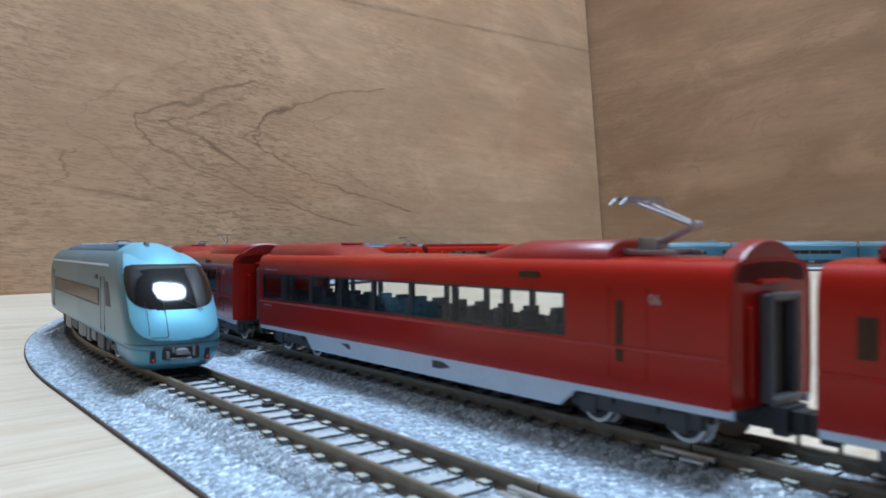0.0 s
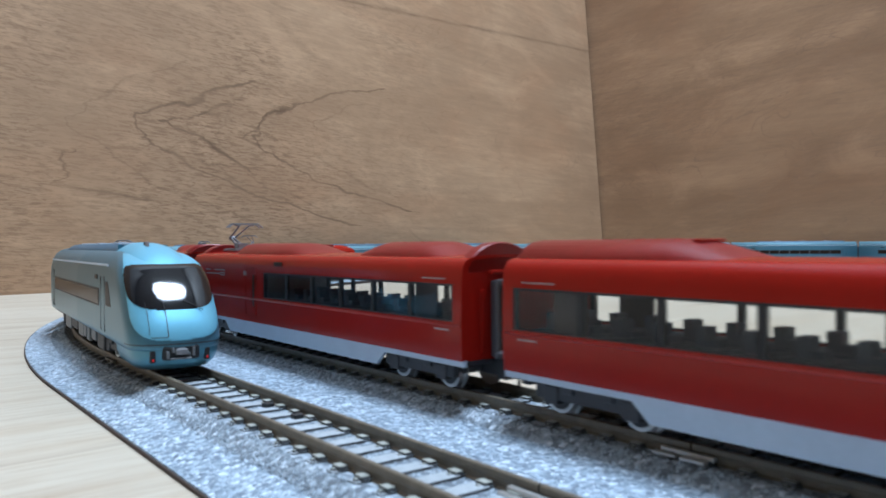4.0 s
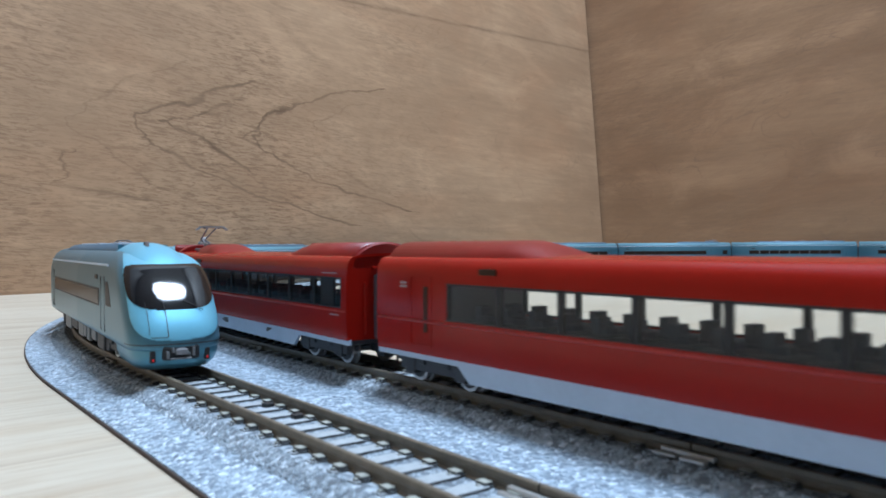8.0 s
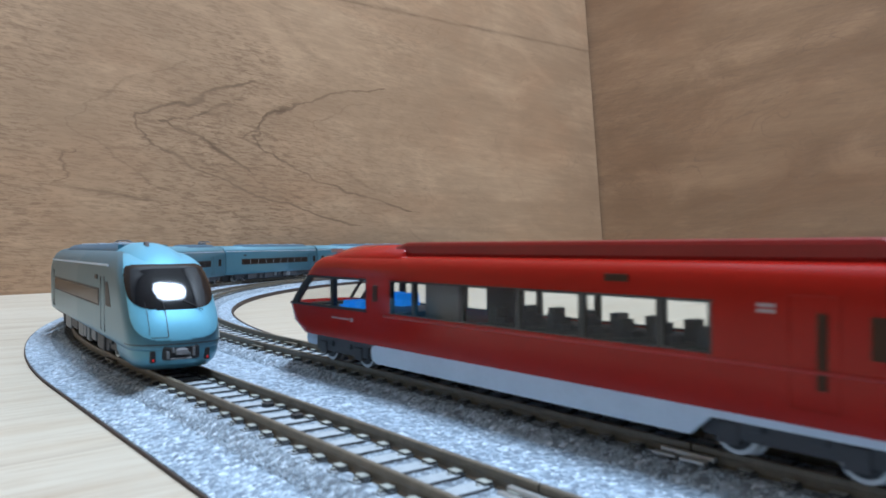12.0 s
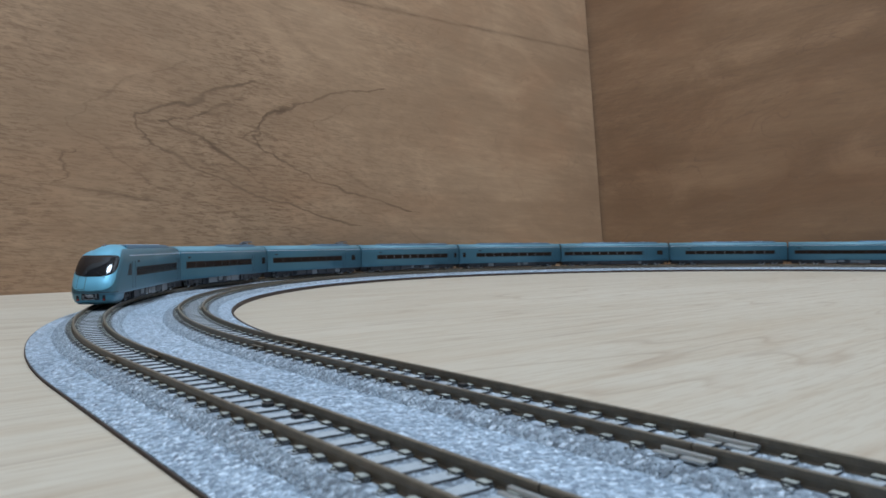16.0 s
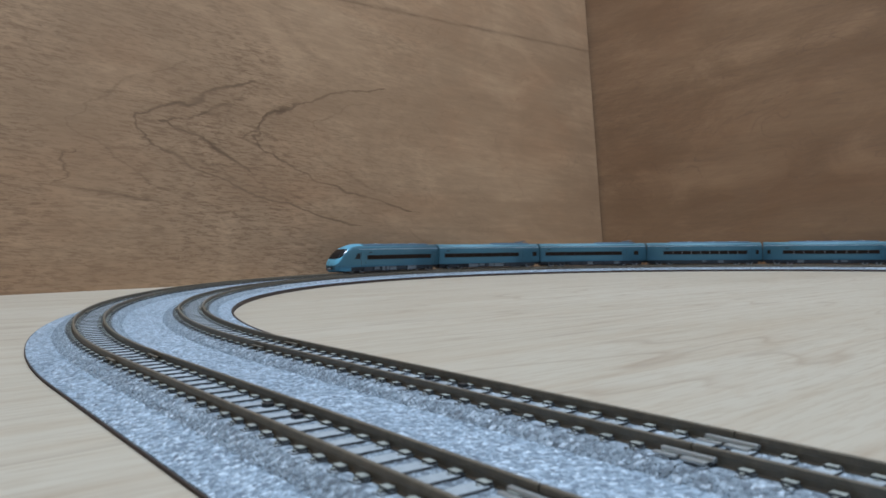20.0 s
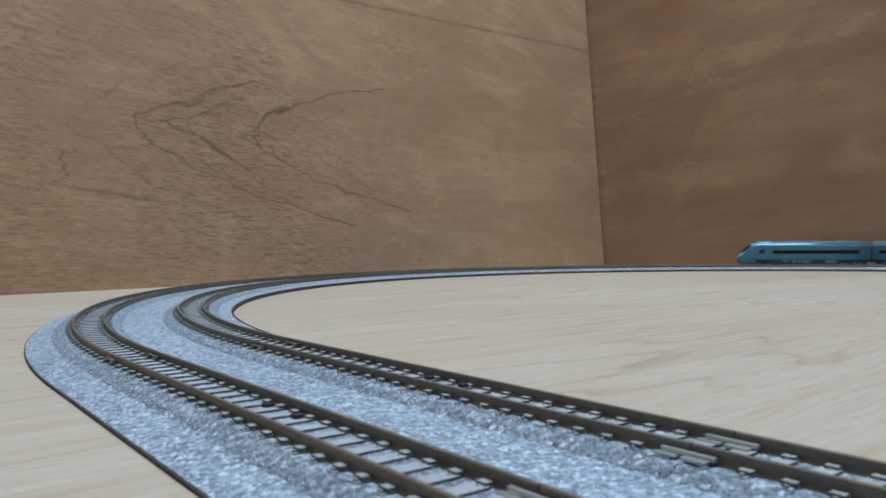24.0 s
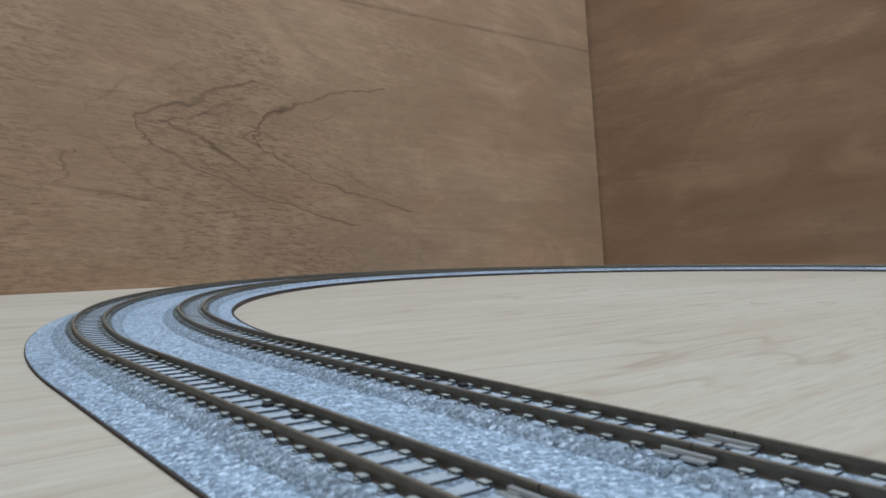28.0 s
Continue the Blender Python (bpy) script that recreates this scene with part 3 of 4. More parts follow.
def bogie(parent, x, base=15.0, r=2.95):
    bm = boxes((-base / 2 - 3.4, base / 2 + 3.4, -7.4, -5.95, 2.3, 5.3), (-base / 2 - 3.4, base / 2 + 3.4, 5.95, 7.4, 2.3, 5.3),
               (-2.0, 2.0, -6.6, 6.6, 2.2, 4.6), (-base / 2 - 3.4, -base / 2 - 2.6, -5.2, 5.2, 2.8, 4.0), (base / 2 + 2.6, base / 2 + 3.4, -5.2, 5.2, 2.8, 4.0),
               (-2.2, 2.2, -3.0, 3.0, 4.6, 6.2))
    for sx in (-1, 1):
        for sy in (-1, 1):
            box(bm, sx * base / 2 - 1.5, sx * base / 2 + 1.5, sy * 7.0 - 0.7, sy * 7.0 + 0.7, 1.7, 4.4)
            box(bm, sx * base / 4 - 0.9, sx * base / 4 + 0.9, sy * 7.2 - 0.7, sy * 7.2 + 0.7, 3.6, 5.6)
    f = part("bogie", bm, M_DARK, parent, "dark grey bogie", bevel=0.2)
    f.matrix_basis = pose(x * MM, 0, 0)
    for sx in (-1, 1):
        bm = bmesh.new()
        for sy in (-1, 1):
            turn = Matrix.Translation((0, 0, r)) @ Matrix.Rotation(math.radians(90 * sy), 4, "Z")
            disc(bm, r, 4.2, 5.5, turn, 24)
            disc(bm, r + 0.55, 3.9, 4.25, turn, 24)
            disc(bm, 1.0, 5.4, 5.9, turn, 12)
        rod(bm, (0, -5, r), (0, 5, r), 0.6)
        w = part("wheelset", bm, M_STEEL, f, "bright metal wheels on an axle")
        w.matrix_basis = pose(sx * base / 2 * MM, 0, 0)
        bm = bmesh.new()
        for sy in (-1, 1):
            disc(bm, r * 0.80, 5.45, 5.66, Matrix.Translation((0, 0, r)) @ Matrix.Rotation(math.radians(90 * sy), 4, "Z"), 20)
        part("wheel_face", bm, M_BLACK, f).matrix_basis = pose(sx * base / 2 * MM, 0, 0)
    return f


def gangway(parent, x, sign, parent_paint):
    """The dark bellows frame and the coupler at a car's end."""
    bm = bmesh.new()
    def span(p, q):
        return sorted((x + sign * p, x + sign * q))
    for y0, y1, z0, z1 in ((-3.1, -2.2, 6.4, 19.4), (2.2, 3.1, 6.4, 19.4), (-3.1, 3.1, 18.6, 19.5), (-3.1, 3.1, 6.2, 7.2)):
        box(bm, *span(0, 1.7), y0, y1, z0, z1)
    g = part("gangway", bm, M_GANGWAY, parent, "dark grey gangway frame", bevel=0.35)
    bm = boxes((*span(1.5, 2.0), -3.3, 3.3, 19.0, 19.7), (*span(1.5, 1.9), -3.3, -2.8, 7.2, 19.1), (*span(1.5, 1.9), 2.8, 3.3, 7.2, 19.1), (*span(1.4, 2.2), -3.4, 3.4, 6.0, 7.1))
    part("gangway_rim", bm, M_GANGRIM, g, "dark grey gangway rim", bevel=0.2)
    part("gangway_door", boxes((*span(0.35, 0.6), -2.2, 2.2, 7.2, 18.6)), M_BLACK, g)
    for sy in (-1, 1):
        y0, y1 = sorted((4.6 * sy, 5.4 * sy))
        part("end_rib", boxes((*span(-0.2, 0.45), y0, y1, 7.0, 18.0)), parent_paint, parent, bevel=0.2)
    part("end_beam", boxes((*span(-0.3, 0.7), -3.4, 3.4, 20.6, 21.3)), parent_paint, parent, bevel=0.2)
    bm = boxes((min(x - sign * 4, x + sign * 5.0), max(x - sign * 4, x + sign * 5.0), -1.6, 1.6, 2.9, 5.6),
               (min(x + sign * 1.2, x + sign * 3.2), max(x + sign * 1.2, x + sign * 3.2), -2.5, 2.5, 2.5, 6.0))
    rod(bm, (x + sign * 2.6, 1.2, 2.6), (x + sign * 2.6, 1.2, 0.7), 0.28)
    part("coupler", bm, M_BLACK, parent, "black plastic coupler", bevel=0.2)


def pantograph(parent, x, face, raised, base_z, wide=3.9):
    """Single-arm pantograph; face is the side along x to which its knee points."""
    p = part("pantograph", boxes((x - 5.2, x + 5.2, -3.2, -2.5, base_z, base_z + 0.6), (x - 5.2, x + 5.2, 2.5, 3.2, base_z, base_z + 0.6),
                                 (x - 3.6, x - 2.8, -3.2, 3.2, base_z + 0.2, base_z + 0.8), (x + 2.8, x + 3.6, -3.2, 3.2, base_z + 0.2, base_z + 0.8),
                                 (x - face * 1.0 - 1.6, x - face * 1.0 + 1.6, -1.5, 1.5, base_z + 0.5, base_z + 2.4)), M_SILVER, parent, "silver single-arm pantograph", bevel=0.1)
    knee = (x + face * 6.0, 0, base_z + 1.4 + raised * 0.42)
    head = (x - face * 3.6, 0, base_z + 1.6 + raised)
    bm = bmesh.new()
    rod(bm, (x - face * 1.5, -0.9, base_z + 1.0), (knee[0], -0.5, knee[2]), 0.36)
    rod(bm, (x - face * 1.5, 0.9, base_z + 1.0), (knee[0], 0.5, knee[2]), 0.36)
    disc(bm, 0.7, -0.8, 0.8, Matrix.Translation(knee) @ Matrix.Rotation(math.radians(90), 4, "Z"), 10)
    part("lower_arm", bm, M_SILVER, p)
    bm = bmesh.new()
    rod(bm, (knee[0], -0.7, knee[2]), (head[0], -1.5, head[2]), 0.26)
    rod(bm, (knee[0], 0.7, knee[2]), (head[0], 1.5, head[2]), 0.26)
    part("upper_arm", bm, M_SILVER, p)
    bm = bmesh.new()
    for d in (-1.0, 1.0):
        box(bm, head[0] + d - 0.3, head[0] + d + 0.3, -wide, wide, head[2] + 0.1, head[2] + 0.65)
        for sy in (-1, 1):
            rod(bm, (head[0] + d, sy * (wide - 0.1), head[2] + 0.35), (head[0] + d, sy * (wide + 1.3), head[2] - 0.7), 0.22)
    rod(bm, (head[0] - 1, -2.4, head[2]), (head[0] + 1, -2.4, head[2]), 0.25)
    rod(bm, (head[0] - 1, 2.4, head[2]), (head[0] + 1, 2.4, head[2]), 0.25)
    part("collector_head", bm, M_SILVER, p)


def fairing(parent, name, x0, x1, z0, z1, w, material, ramp0=5.0, ramp1=5.0, label=""):
    """A low roof housing with ramped ends and rounded shoulders."""
    bm = bmesh.new()
    h = z1 - z0
    sec = [(w * q, (1 - abs(q) ** 3.0) ** 0.62 * 1.03) for q in (-1, -0.985, -0.94, -0.86, -0.74, -0.58, -0.3, 0, 0.3, 0.58, 0.74, 0.86, 0.94, 0.985, 1)]
    rows = []
    for x, f in ((x0, 0.03), (x0 + ramp0 * 0.3, 0.35), (x0 + ramp0 * 0.7, 0.8), (x0 + ramp0, 1.0), (x1 - ramp1, 1.0), (x1 - ramp1 * 0.7, 0.8), (x1 - ramp1 * 0.3, 0.35), (x1, 0.03)):
        rows.append([bm.verts.new((x, y * (0.9 + 0.1 * f), z0 + h * k * f)) for y, k in sec])
    for a, b in zip(rows, rows[1:]):
        for i in range(len(sec) - 1):
            bm.faces.new((a[i], a[i + 1], b[i + 1], b[i]))
    bmesh.ops.recalc_face_normals(bm, faces=bm.faces[:])
    return part(name, bm, material, parent, label, smooth=True)


def lettering(parent, text, x, y, z, size, side):
    """Raised printing on a body side, from the built-in font."""
    cu = bpy.data.curves.new("car_number", "FONT")
    cu.body, cu.size, cu.extrude = text, size * MM, 0.00004
    tmp = bpy.data.objects.new("tmp", cu)
    me = bpy.data.meshes.new_from_object(tmp)
    bpy.data.objects.remove(tmp)
    me.materials.clear()
    me.materials.append(M_WHITE)
    ob = new("car_number", me)
    ob.parent = parent
    ob.matrix_basis = pose(x * MM, y * MM, z * MM, 90, 0, 0 if side < 0 else 180)
    return tagged(ob, "pale printed car number")


# The body section of the red cars: (height, half width).
RED_LEVELS = [(5.9, 9.25), (8.5, 9.5), (12.5, 9.55), (18.95, 9.45), (20.6, 9.35), (22.0, 9.05), (22.9, 8.5), (23.4, 7.7), (23.7, 6.0), (23.95, 3.0), (24.0, 0.0)]
SEAT = part("seat", boxes((-2.3, 3.6, 1.6, 7.4, 8.6, 12.5), (-1.5, 0.1, 2.3, 4.7, 12.4, 15.0), (-1.4, 1.6, 2.5, 4.5, 12.4, 13.5)), M_SEATS)


def red_car(kind, number="", panto=0):
    """kind: 'front' (doors at the leading end), 'rear' (doors at the trailing end), 'wide' (trailing end closed for
    a long way), 'tail' (rounded nose at the trailing end), 'head' (nose at the leading end).
    Local +x is the leading end; the trailing kinds are built mirrored by a half turn."""
    flip = kind in ("rear", "wide", "tail")
    nosed = kind in ("tail", "head")
    t = thing("red_end_car" if nosed else "red_passenger_car",
              "glossy red model train %s car with dark ribbon windows" % ("end" if nosed else "passenger"), "train car", "red express train")
    L = 66.4
    if kind == "front":
        w0, w1, door, num, disp = -64.0, 40.3, (48.4, 54.6), 55.2, (30.7, 34.8)
        if not panto:
            w1, door = 46.0, (48.9, 55.0)
    elif kind == "rear":
        w0, w1, door, num, disp = -64.0, 44.0, (48.4, 54.6), 56.0, (31.0, 35.2)
    elif kind == "wide":
        w0, w1, door, num, disp = -64.0, 14.6, (19.0, 25.8), 27.0, (3.6, 8.0)
    else:
        w0, w1, door, num, disp = -42.0, 26.0, (51.0, 56.0), 48.0, (30.0, 34.0)
    if nosed:
        # nose towards -x in the drawing, doors towards +x
        def prof(z):
            return float(np.interp(z, [5.9, 7, 8.5, 10, 11.5, 12.5, 14.5, 17, 18.95, 20.6, 22, 23, 23.6, 24], [7.0, 4.6, 2.2, 0.7, 0, 0.4, 2.6, 5.6, 8.4, 10.4, 12.0, 13.8, 15.8, 19]))

        def rnd(z):
            return 5.5

        def skip2(x, z, th):
            if not 12.5 < z < 18.95:
                return False
            return -42.0 < x < 27.8 or x > 36.3
        xs = [-L, -42.0, 27.8, 36.3, 50.0]
        bm, gl = shell(RED_LEVELS, xs, skip2, (prof, rnd, 74.0))
        turn = -1
    else:
        def skip2(x, z, th):
            return 12.5 < z < 18.95 and w0 < x < w1
        bm, gl = shell(RED_LEVELS, [-L, w0, w1, L], skip2)
        turn = 1
    # drawn x -> car x
    k = turn * (-1 if flip else 1)
    if nosed:
        k = -1 if kind == "tail" else 1
        door, num, disp = (-57.0, -51.6), -50.0, (-29.5, -25.5)
        w0, w1 = -42.0, 27.8

    def put(b):
        if k < 0:
            bmesh.ops.rotate(b, verts=b.verts[:], cent=(0, 0, 0), matrix=Matrix.Rotation(math.pi, 3, "Z"))
        return b
    body = part("body", put(bm), M_RED, t, "glossy red body shell", smooth=True)
    thicken(body)
    mod = body.modifiers.new("edges", "EDGE_SPLIT")
    mod.split_angle = math.radians(40)
    for x in ((-L,) if nosed else (-L, L)):
        end_plate(RED_LEVELS, x + (0.4 if x < 0 else -0.4), "end_wall", M_RED, t).matrix_basis = pose(0, 0, 0, 0, 0, 180 if k < 0 else 0)
        gangway(t, x * k, -1 if x * k < 0 else 1, M_RED)
    if nosed:
        for sgn in (-1, 1):
            fr = bmesh.new()
            zs = [12.3, 13.5, 15, 17, 19.1]
            front = [(74.0 - prof(z) - 4.3, z) for z in zs]
            prism(fr, front + [(x - 2.6, z) for x, z in front[::-1]], *sorted((9.62 * sgn, 8.9 * sgn)))
            part("cab_frame", put(fr), M_BLACK, t, "black cab window frame")
            fr = boxes((29.0, 66.0, *sorted((8.55 * sgn, 9.3 * sgn)), 12.3, 12.72), (36.3, 70.0, *sorted((9.5 * sgn, 9.64 * sgn)), 12.25, 12.75), (36.3, 61.5, *sorted((9.4 * sgn, 9.56 * sgn)), 18.6, 19.05))
            part("cab_sill", put(fr), M_BLACK, t)
            # black edge of the big front pane, from the sill up over the brow
            fr = bmesh.new()
            zs = list(np.linspace(12.4, 23.5, 16))
            rows = []
            for z in zs:
                w = half_width(RED_LEVELS, z)
                rows.append([fr.verts.new((74.06 - prof(z) - 5.5 * (1 - math.cos(th) ** 0.7), (w + 0.06) * sgn * math.sin(th) ** 0.7, z + 0.05)) for th in (0.80, 0.88, 0.96)])
            for q0, q1 in zip(rows, rows[1:]):
                for m in range(2):
                    fr.faces.new((q0[m], q0[m + 1], q1[m + 1], q1[m]))
            part("screen_edge", put(fr), M_BLACK, t, "black edge of the front pane", smooth=True)
        cab = part("cab_glass", put(gl), M_GLASS, t, "large clear cab windows", smooth=True)
    else:
        gl.free()
    # ribbon windows: one pane after another, with dark posts between
    n = max(2, round((w1 - w0) / 13.4))
    for sy in (-1, 1):
        y = 9.42 * sy
        for i in range(n):
            a, b = w0 + (w1 - w0) * i / n, w0 + (w1 - w0) * (i + 1) / n
            if not nosed:
                part("window_pane", put(sheet(a + 0.5, b - 0.5, y, 12.6, 18.85)), M_GLASS, t)
        posts = (27.8, 20.0, 6.0, -8.0, -21.2, -34.5, -42.0) if nosed else [w0 + (w1 - w0) * i / n for i in range(n + 1)]
        for a in posts:
            part("window_post", put(boxes((a - 0.55, a + 0.55, min(y + sy * 0.03, y - sy * 0.7), max(y + sy * 0.03, y - sy * 0.7), 12.5, 18.95))), M_BLACK, t)
        part("window_frame", put(boxes((w0 - 0.5, w1 + 0.5, min(y + sy * 0.09, y - sy * 0.3), max(y + sy * 0.09, y - sy * 0.3), 12.3, 12.75),
                                       (w0 - 0.5, w1 + 0.5, min(y + sy * 0.03, y - sy * 0.3), max(y + sy * 0.03, y - sy * 0.3), 18.6, 19.0))), M_BLACK, t)
        b = bmesh.new()
        rod(b, (-L + 0.5, 9.46 * sy, 11.95), (30.0 if nosed else L - 0.5, 9.46 * sy, 11.95), 0.26, 10)
        part("body_line", put(b), M_REDGLINT, t, "raised red bead under the windows", smooth=True)
        # doors: a shallow frame with a slit window
        yo = 9.5 * sy
        d0, d1 = door
        part("door_frame", put(boxes((d0, d1, min(yo, yo + sy * 0.1), max(yo, yo + sy * 0.1), 19.9, 20.15), (d0, d1, min(yo, yo + sy * 0.12), max(yo, yo + sy * 0.12), 7.6, 7.8),
                                     (d0 - 0.1, d0 + 0.05, min(yo, yo + sy * 0.1), max(yo, yo + sy * 0.1), 7.7, 20.0), (d1 - 0.05, d1 + 0.1, min(yo, yo + sy * 0.1), max(yo, yo + sy * 0.1), 7.7, 20.0))), M_RED, t)
        part("door_window", put(boxes((d0 + 1.2, d0 + 2.3, min(yo, yo + sy * 0.1), max(yo, yo + sy * 0.1), 10.0, 18.2))), M_BRASSY, t, "narrow dark door window")
        part("destination_display", put(boxes((disp[0], disp[1], min(yo * 0.985, yo + sy * 0.08), max(yo * 0.985, yo + sy * 0.08), 20.7, 21.7))), M_BRASSY, t, "small dark destination display")
        if not nosed:
            part("stripe", put(boxes((w0 + 2, w0 + 9, min(yo, yo + sy * 0.06), max(yo, yo + sy * 0.06), 19.75, 19.95))), M_WHITE, t, "fine pale printed line")
        if not nosed:
            part("small_print", put(boxes((w0 + 1.0, w0 + 5.2, min(yo, yo + sy * 0.06), max(yo, yo + sy * 0.06), 10.9, 11.2))), M_WHITE, t, "tiny pale printed line")
        if kind == "wide":
            for x0, x1, z0 in ((51.6, 55.3, 18.9), (40.8, 49.1, 18.9), (44.4, 55.3, 17.8), (40.8, 44.0, 18.1), (40.8, 44.0, 17.5)):
                part("printed_bar", put(boxes((x0, x1, min(yo, yo + sy * 0.06), max(yo, yo + sy * 0.06), z0, z0 + 0.28))), M_WHITE, t)
            part("vent_window", put(boxes((58.6, 60.0, min(yo, yo + sy * 0.08), max(yo, yo + sy * 0.08), 15.6, 18.2))), M_BRASSY, t, "small dark crew window")
        if nosed:
            part("crew_window", put(boxes((-62.2, -60.2, min(yo, yo + sy * 0.08), max(yo, yo + sy * 0.08), 13.8, 18.2))), M_BRASSY, t, "small dark crew window")
            part("side_lamp", put(boxes((32.2, 33.8, min(yo, yo + sy * 0.08), max(yo, yo + sy * 0.08), 14.6, 17.8))), M_BRASSY, t)
        # skirt: deep between the bogies, a narrow strip over them
        ys0, ys1 = sorted((9.05 * sy, 8.35 * sy))
        b = bmesh.new()
        e0, e1 = (-38.5, 38.5) if not nosed else (-38.5, 33.5)
        if nosed:
            prism(b, [(-L, 4.9), (-41.5, 4.9), (-38.5, 2.25), (e1, 2.25), (e1 + 1.6, 3.0), (e1 + 2.0, 4.6), (e1 + 1.2, 5.6), (e1 - 0.5, 6.05), (-L, 6.05)], ys0, ys1)
        else:
            prism(b, [(-L, 4.9), (-41.5, 4.9), (-38.5, 2.25), (38.5, 2.25), (41.5, 4.9), (L, 4.9), (L, 6.05), (-L, 6.05)], ys0, ys1)
        part("skirt", put(b), M_SKIRT, t, "pale grey lower skirt")
        for sx in ((8.0, 24.5) if panto and kind != "wide" else ()):
            b = bmesh.new()
            yy = sorted((9.0 * sy, 9.09 * sy))
            if sx < 20:
                prism(b, [(7.4, 3.9), (9.8, 3.9), (12.8, 4.5), (10.5, 5.2), (7.4, 5.3)], *yy)
            else:
                prism(b, [(-25.5, 5.0), (-22.0, 5.1), (-21.2, 4.0), (-22.3, 4.0)], *yy)
            part("skirt_vent", put(b), M_DARK, t, "dark skirt opening")
    # inside: floor, seats, bulkheads
    part("underframe", put(boxes((-L + 0.6, L - (8.0 if nosed else 0.6), -8.6, 8.6, 5.0, 8.6))), M_DARK, t, "dark underframe and floor")
    x = w0 + 4.0
    while x < w1 - (19 if nosed else 3):
        for sy in (0, 180):
            o = share("seat", SEAT, t, pose((x if k > 0 else -x) * MM, 0, 0, 0, 0, sy if sy else 0))
            if sy:
                o.matrix_basis = pose((x if k > 0 else -x) * MM, 0, 0) @ Matrix.Diagonal((1, -1, 1, 1))
        x += 6.7
    if nosed:
        part("partition", put(boxes((8.5, 18.5, 7.3, 7.7, 8.6, 19.5), (8.5, 18.5, -7.7, -7.3, 8.6, 19.5))), M_INNER, t, "grey partition behind the window")
        for sy in (-1, 1):
            yo = 9.52 * sy
            part("printed_bar", put(boxes((43.0, 50.5, min(yo, yo + sy * 0.06), max(yo, yo + sy * 0.06), 10.2, 10.5), (41.5, 42.6, min(yo, yo + sy * 0.06), max(yo, yo + sy * 0.06), 9.9, 10.7))), M_WHITE, t, "fine pale printed line")
    else:
        part("bulkhead", put(boxes((w1 - 0.2, w1 + 1.2, -8.3, 8.3, 8.6, 22.2))), M_INNER, t)
        part("partition", put(boxes((w0 + 7.0, w0 + 13.6, -7.7, -7.3, 8.6, 19.5), (w0 + 7.0, w0 + 13.6, 7.3, 7.7, 8.6, 19.5))), M_PARTITION, t, "grey partition behind the window")
    # roof
    if nosed:
        b = bmesh.new()
        prism(b, [(-62.0, 23.4), (33.0, 23.4), (31.0, 25.3), (27.0, 26.25), (-60.0, 26.25), (-61.6, 25.4)], -6.3, 6.3)
        part("roof_housing", put(b), M_REDROOF, t, "long red roof housing", bevel=0.7)
        cabtop = fairing(t, "cab_dome", *sorted((k * 26.0, k * 59.0)), 22.9, 25.7, 8.3, M_RED, *((11.0, 1.0) if k < 0 else (1.0, 11.0)), "raised red cab roof")
        part("cab_window", put(boxes((53.2, 55.8, -6.6, -5.0, 24.2, 25.0), (53.2, 55.8, 5.0, 6.6, 24.2, 25.0))), M_WHITE, t, "small pale roof window")
        for sy in (-1, 1):
            y0, y1 = sorted((9.42 * sy, 8.5 * sy))
            part("cab_post", put(boxes((49.7, 51.2, y0, y1, 12.5, 18.95))), M_BLACK, t)
            part("cab_post", put(boxes((35.8, 36.7, y0, y1, 12.5, 18.95))), M_BLACK, t)
        # cab seats that glow from the light guide of the front lamps
        for x0, x1 in ((41.6, 45.6), (46.8, 50.8)):
            part("lit_cab_seat", put(boxes((x0, x1, -7.6, -2.6, 11.5, 13.6), (x0, x1, 2.6, 7.6, 11.5, 13.0), (x0, x0 + 2.6, -7.4, -2.8, 13.4, 15.2), (x0, x0 + 2.6, 2.8, 7.4, 12.8, 14.0))), M_BLUELED, t, "cab seat glowing blue from the lamp light guide", bevel=0.3)
        part("lit_cab_seat", put(boxes((25.4, 29.6, -7.4, -3.4, 11.0, 15.2), (25.4, 27.4, -7.4, -3.4, 15.0, 16.4))), M_BLUELED, t, "bulkhead glowing blue from the lamp light guide", bevel=0.3)
        part("cab_lining", put(boxes((28.4, 35.8, 8.55, 8.85, 12.5, 19.0), (28.4, 35.8, -8.85, -8.55, 12.5, 19.0))), M_DARK, t, "dark inner cab wall")
        part("cab_floor", put(boxes((28.5, 58.0, -9.0, 9.0, 8.7, 12.48))), M_GREY, t, "grey cab floor")
        part("driver_desk", put(boxes((58.0, 64.0, -7.6, 7.6, 9.0, 12.8))), M_DARK, t, "dark driver's desk", bevel=0.5)
        part("nose_skirt", put(boxes((58.0, 68.5, -6.8, 6.8, 2.6, 5.9))), M_SKIRT, t, "pale nose skirt", bevel=1.4)
    else:
        if kind == "wide":
            fairing(t, "roof_housing", *sorted((k * -60.0, k * -24.0)), 23.2, 26.3, 7.0, M_REDROOF, 10, 10, "red roof housing")
            fairing(t, "roof_housing", *sorted((k * -6.0, k * 41.0)), 23.2, 26.3, 7.0, M_REDROOF, *((4, 14) if k < 0 else (14, 4)), "red roof housing")
        else:
            fairing(t, "roof_housing", *sorted((k * (14.0 if kind == "front" else 20.0), k * ((46.0 if kind == "front" else 43.0) if panto else 66.0))), 23.2, 26.3, 7.0, M_REDROOF, *((12, 0.7) if k > 0 else (0.7, 12)), "red roof housing")
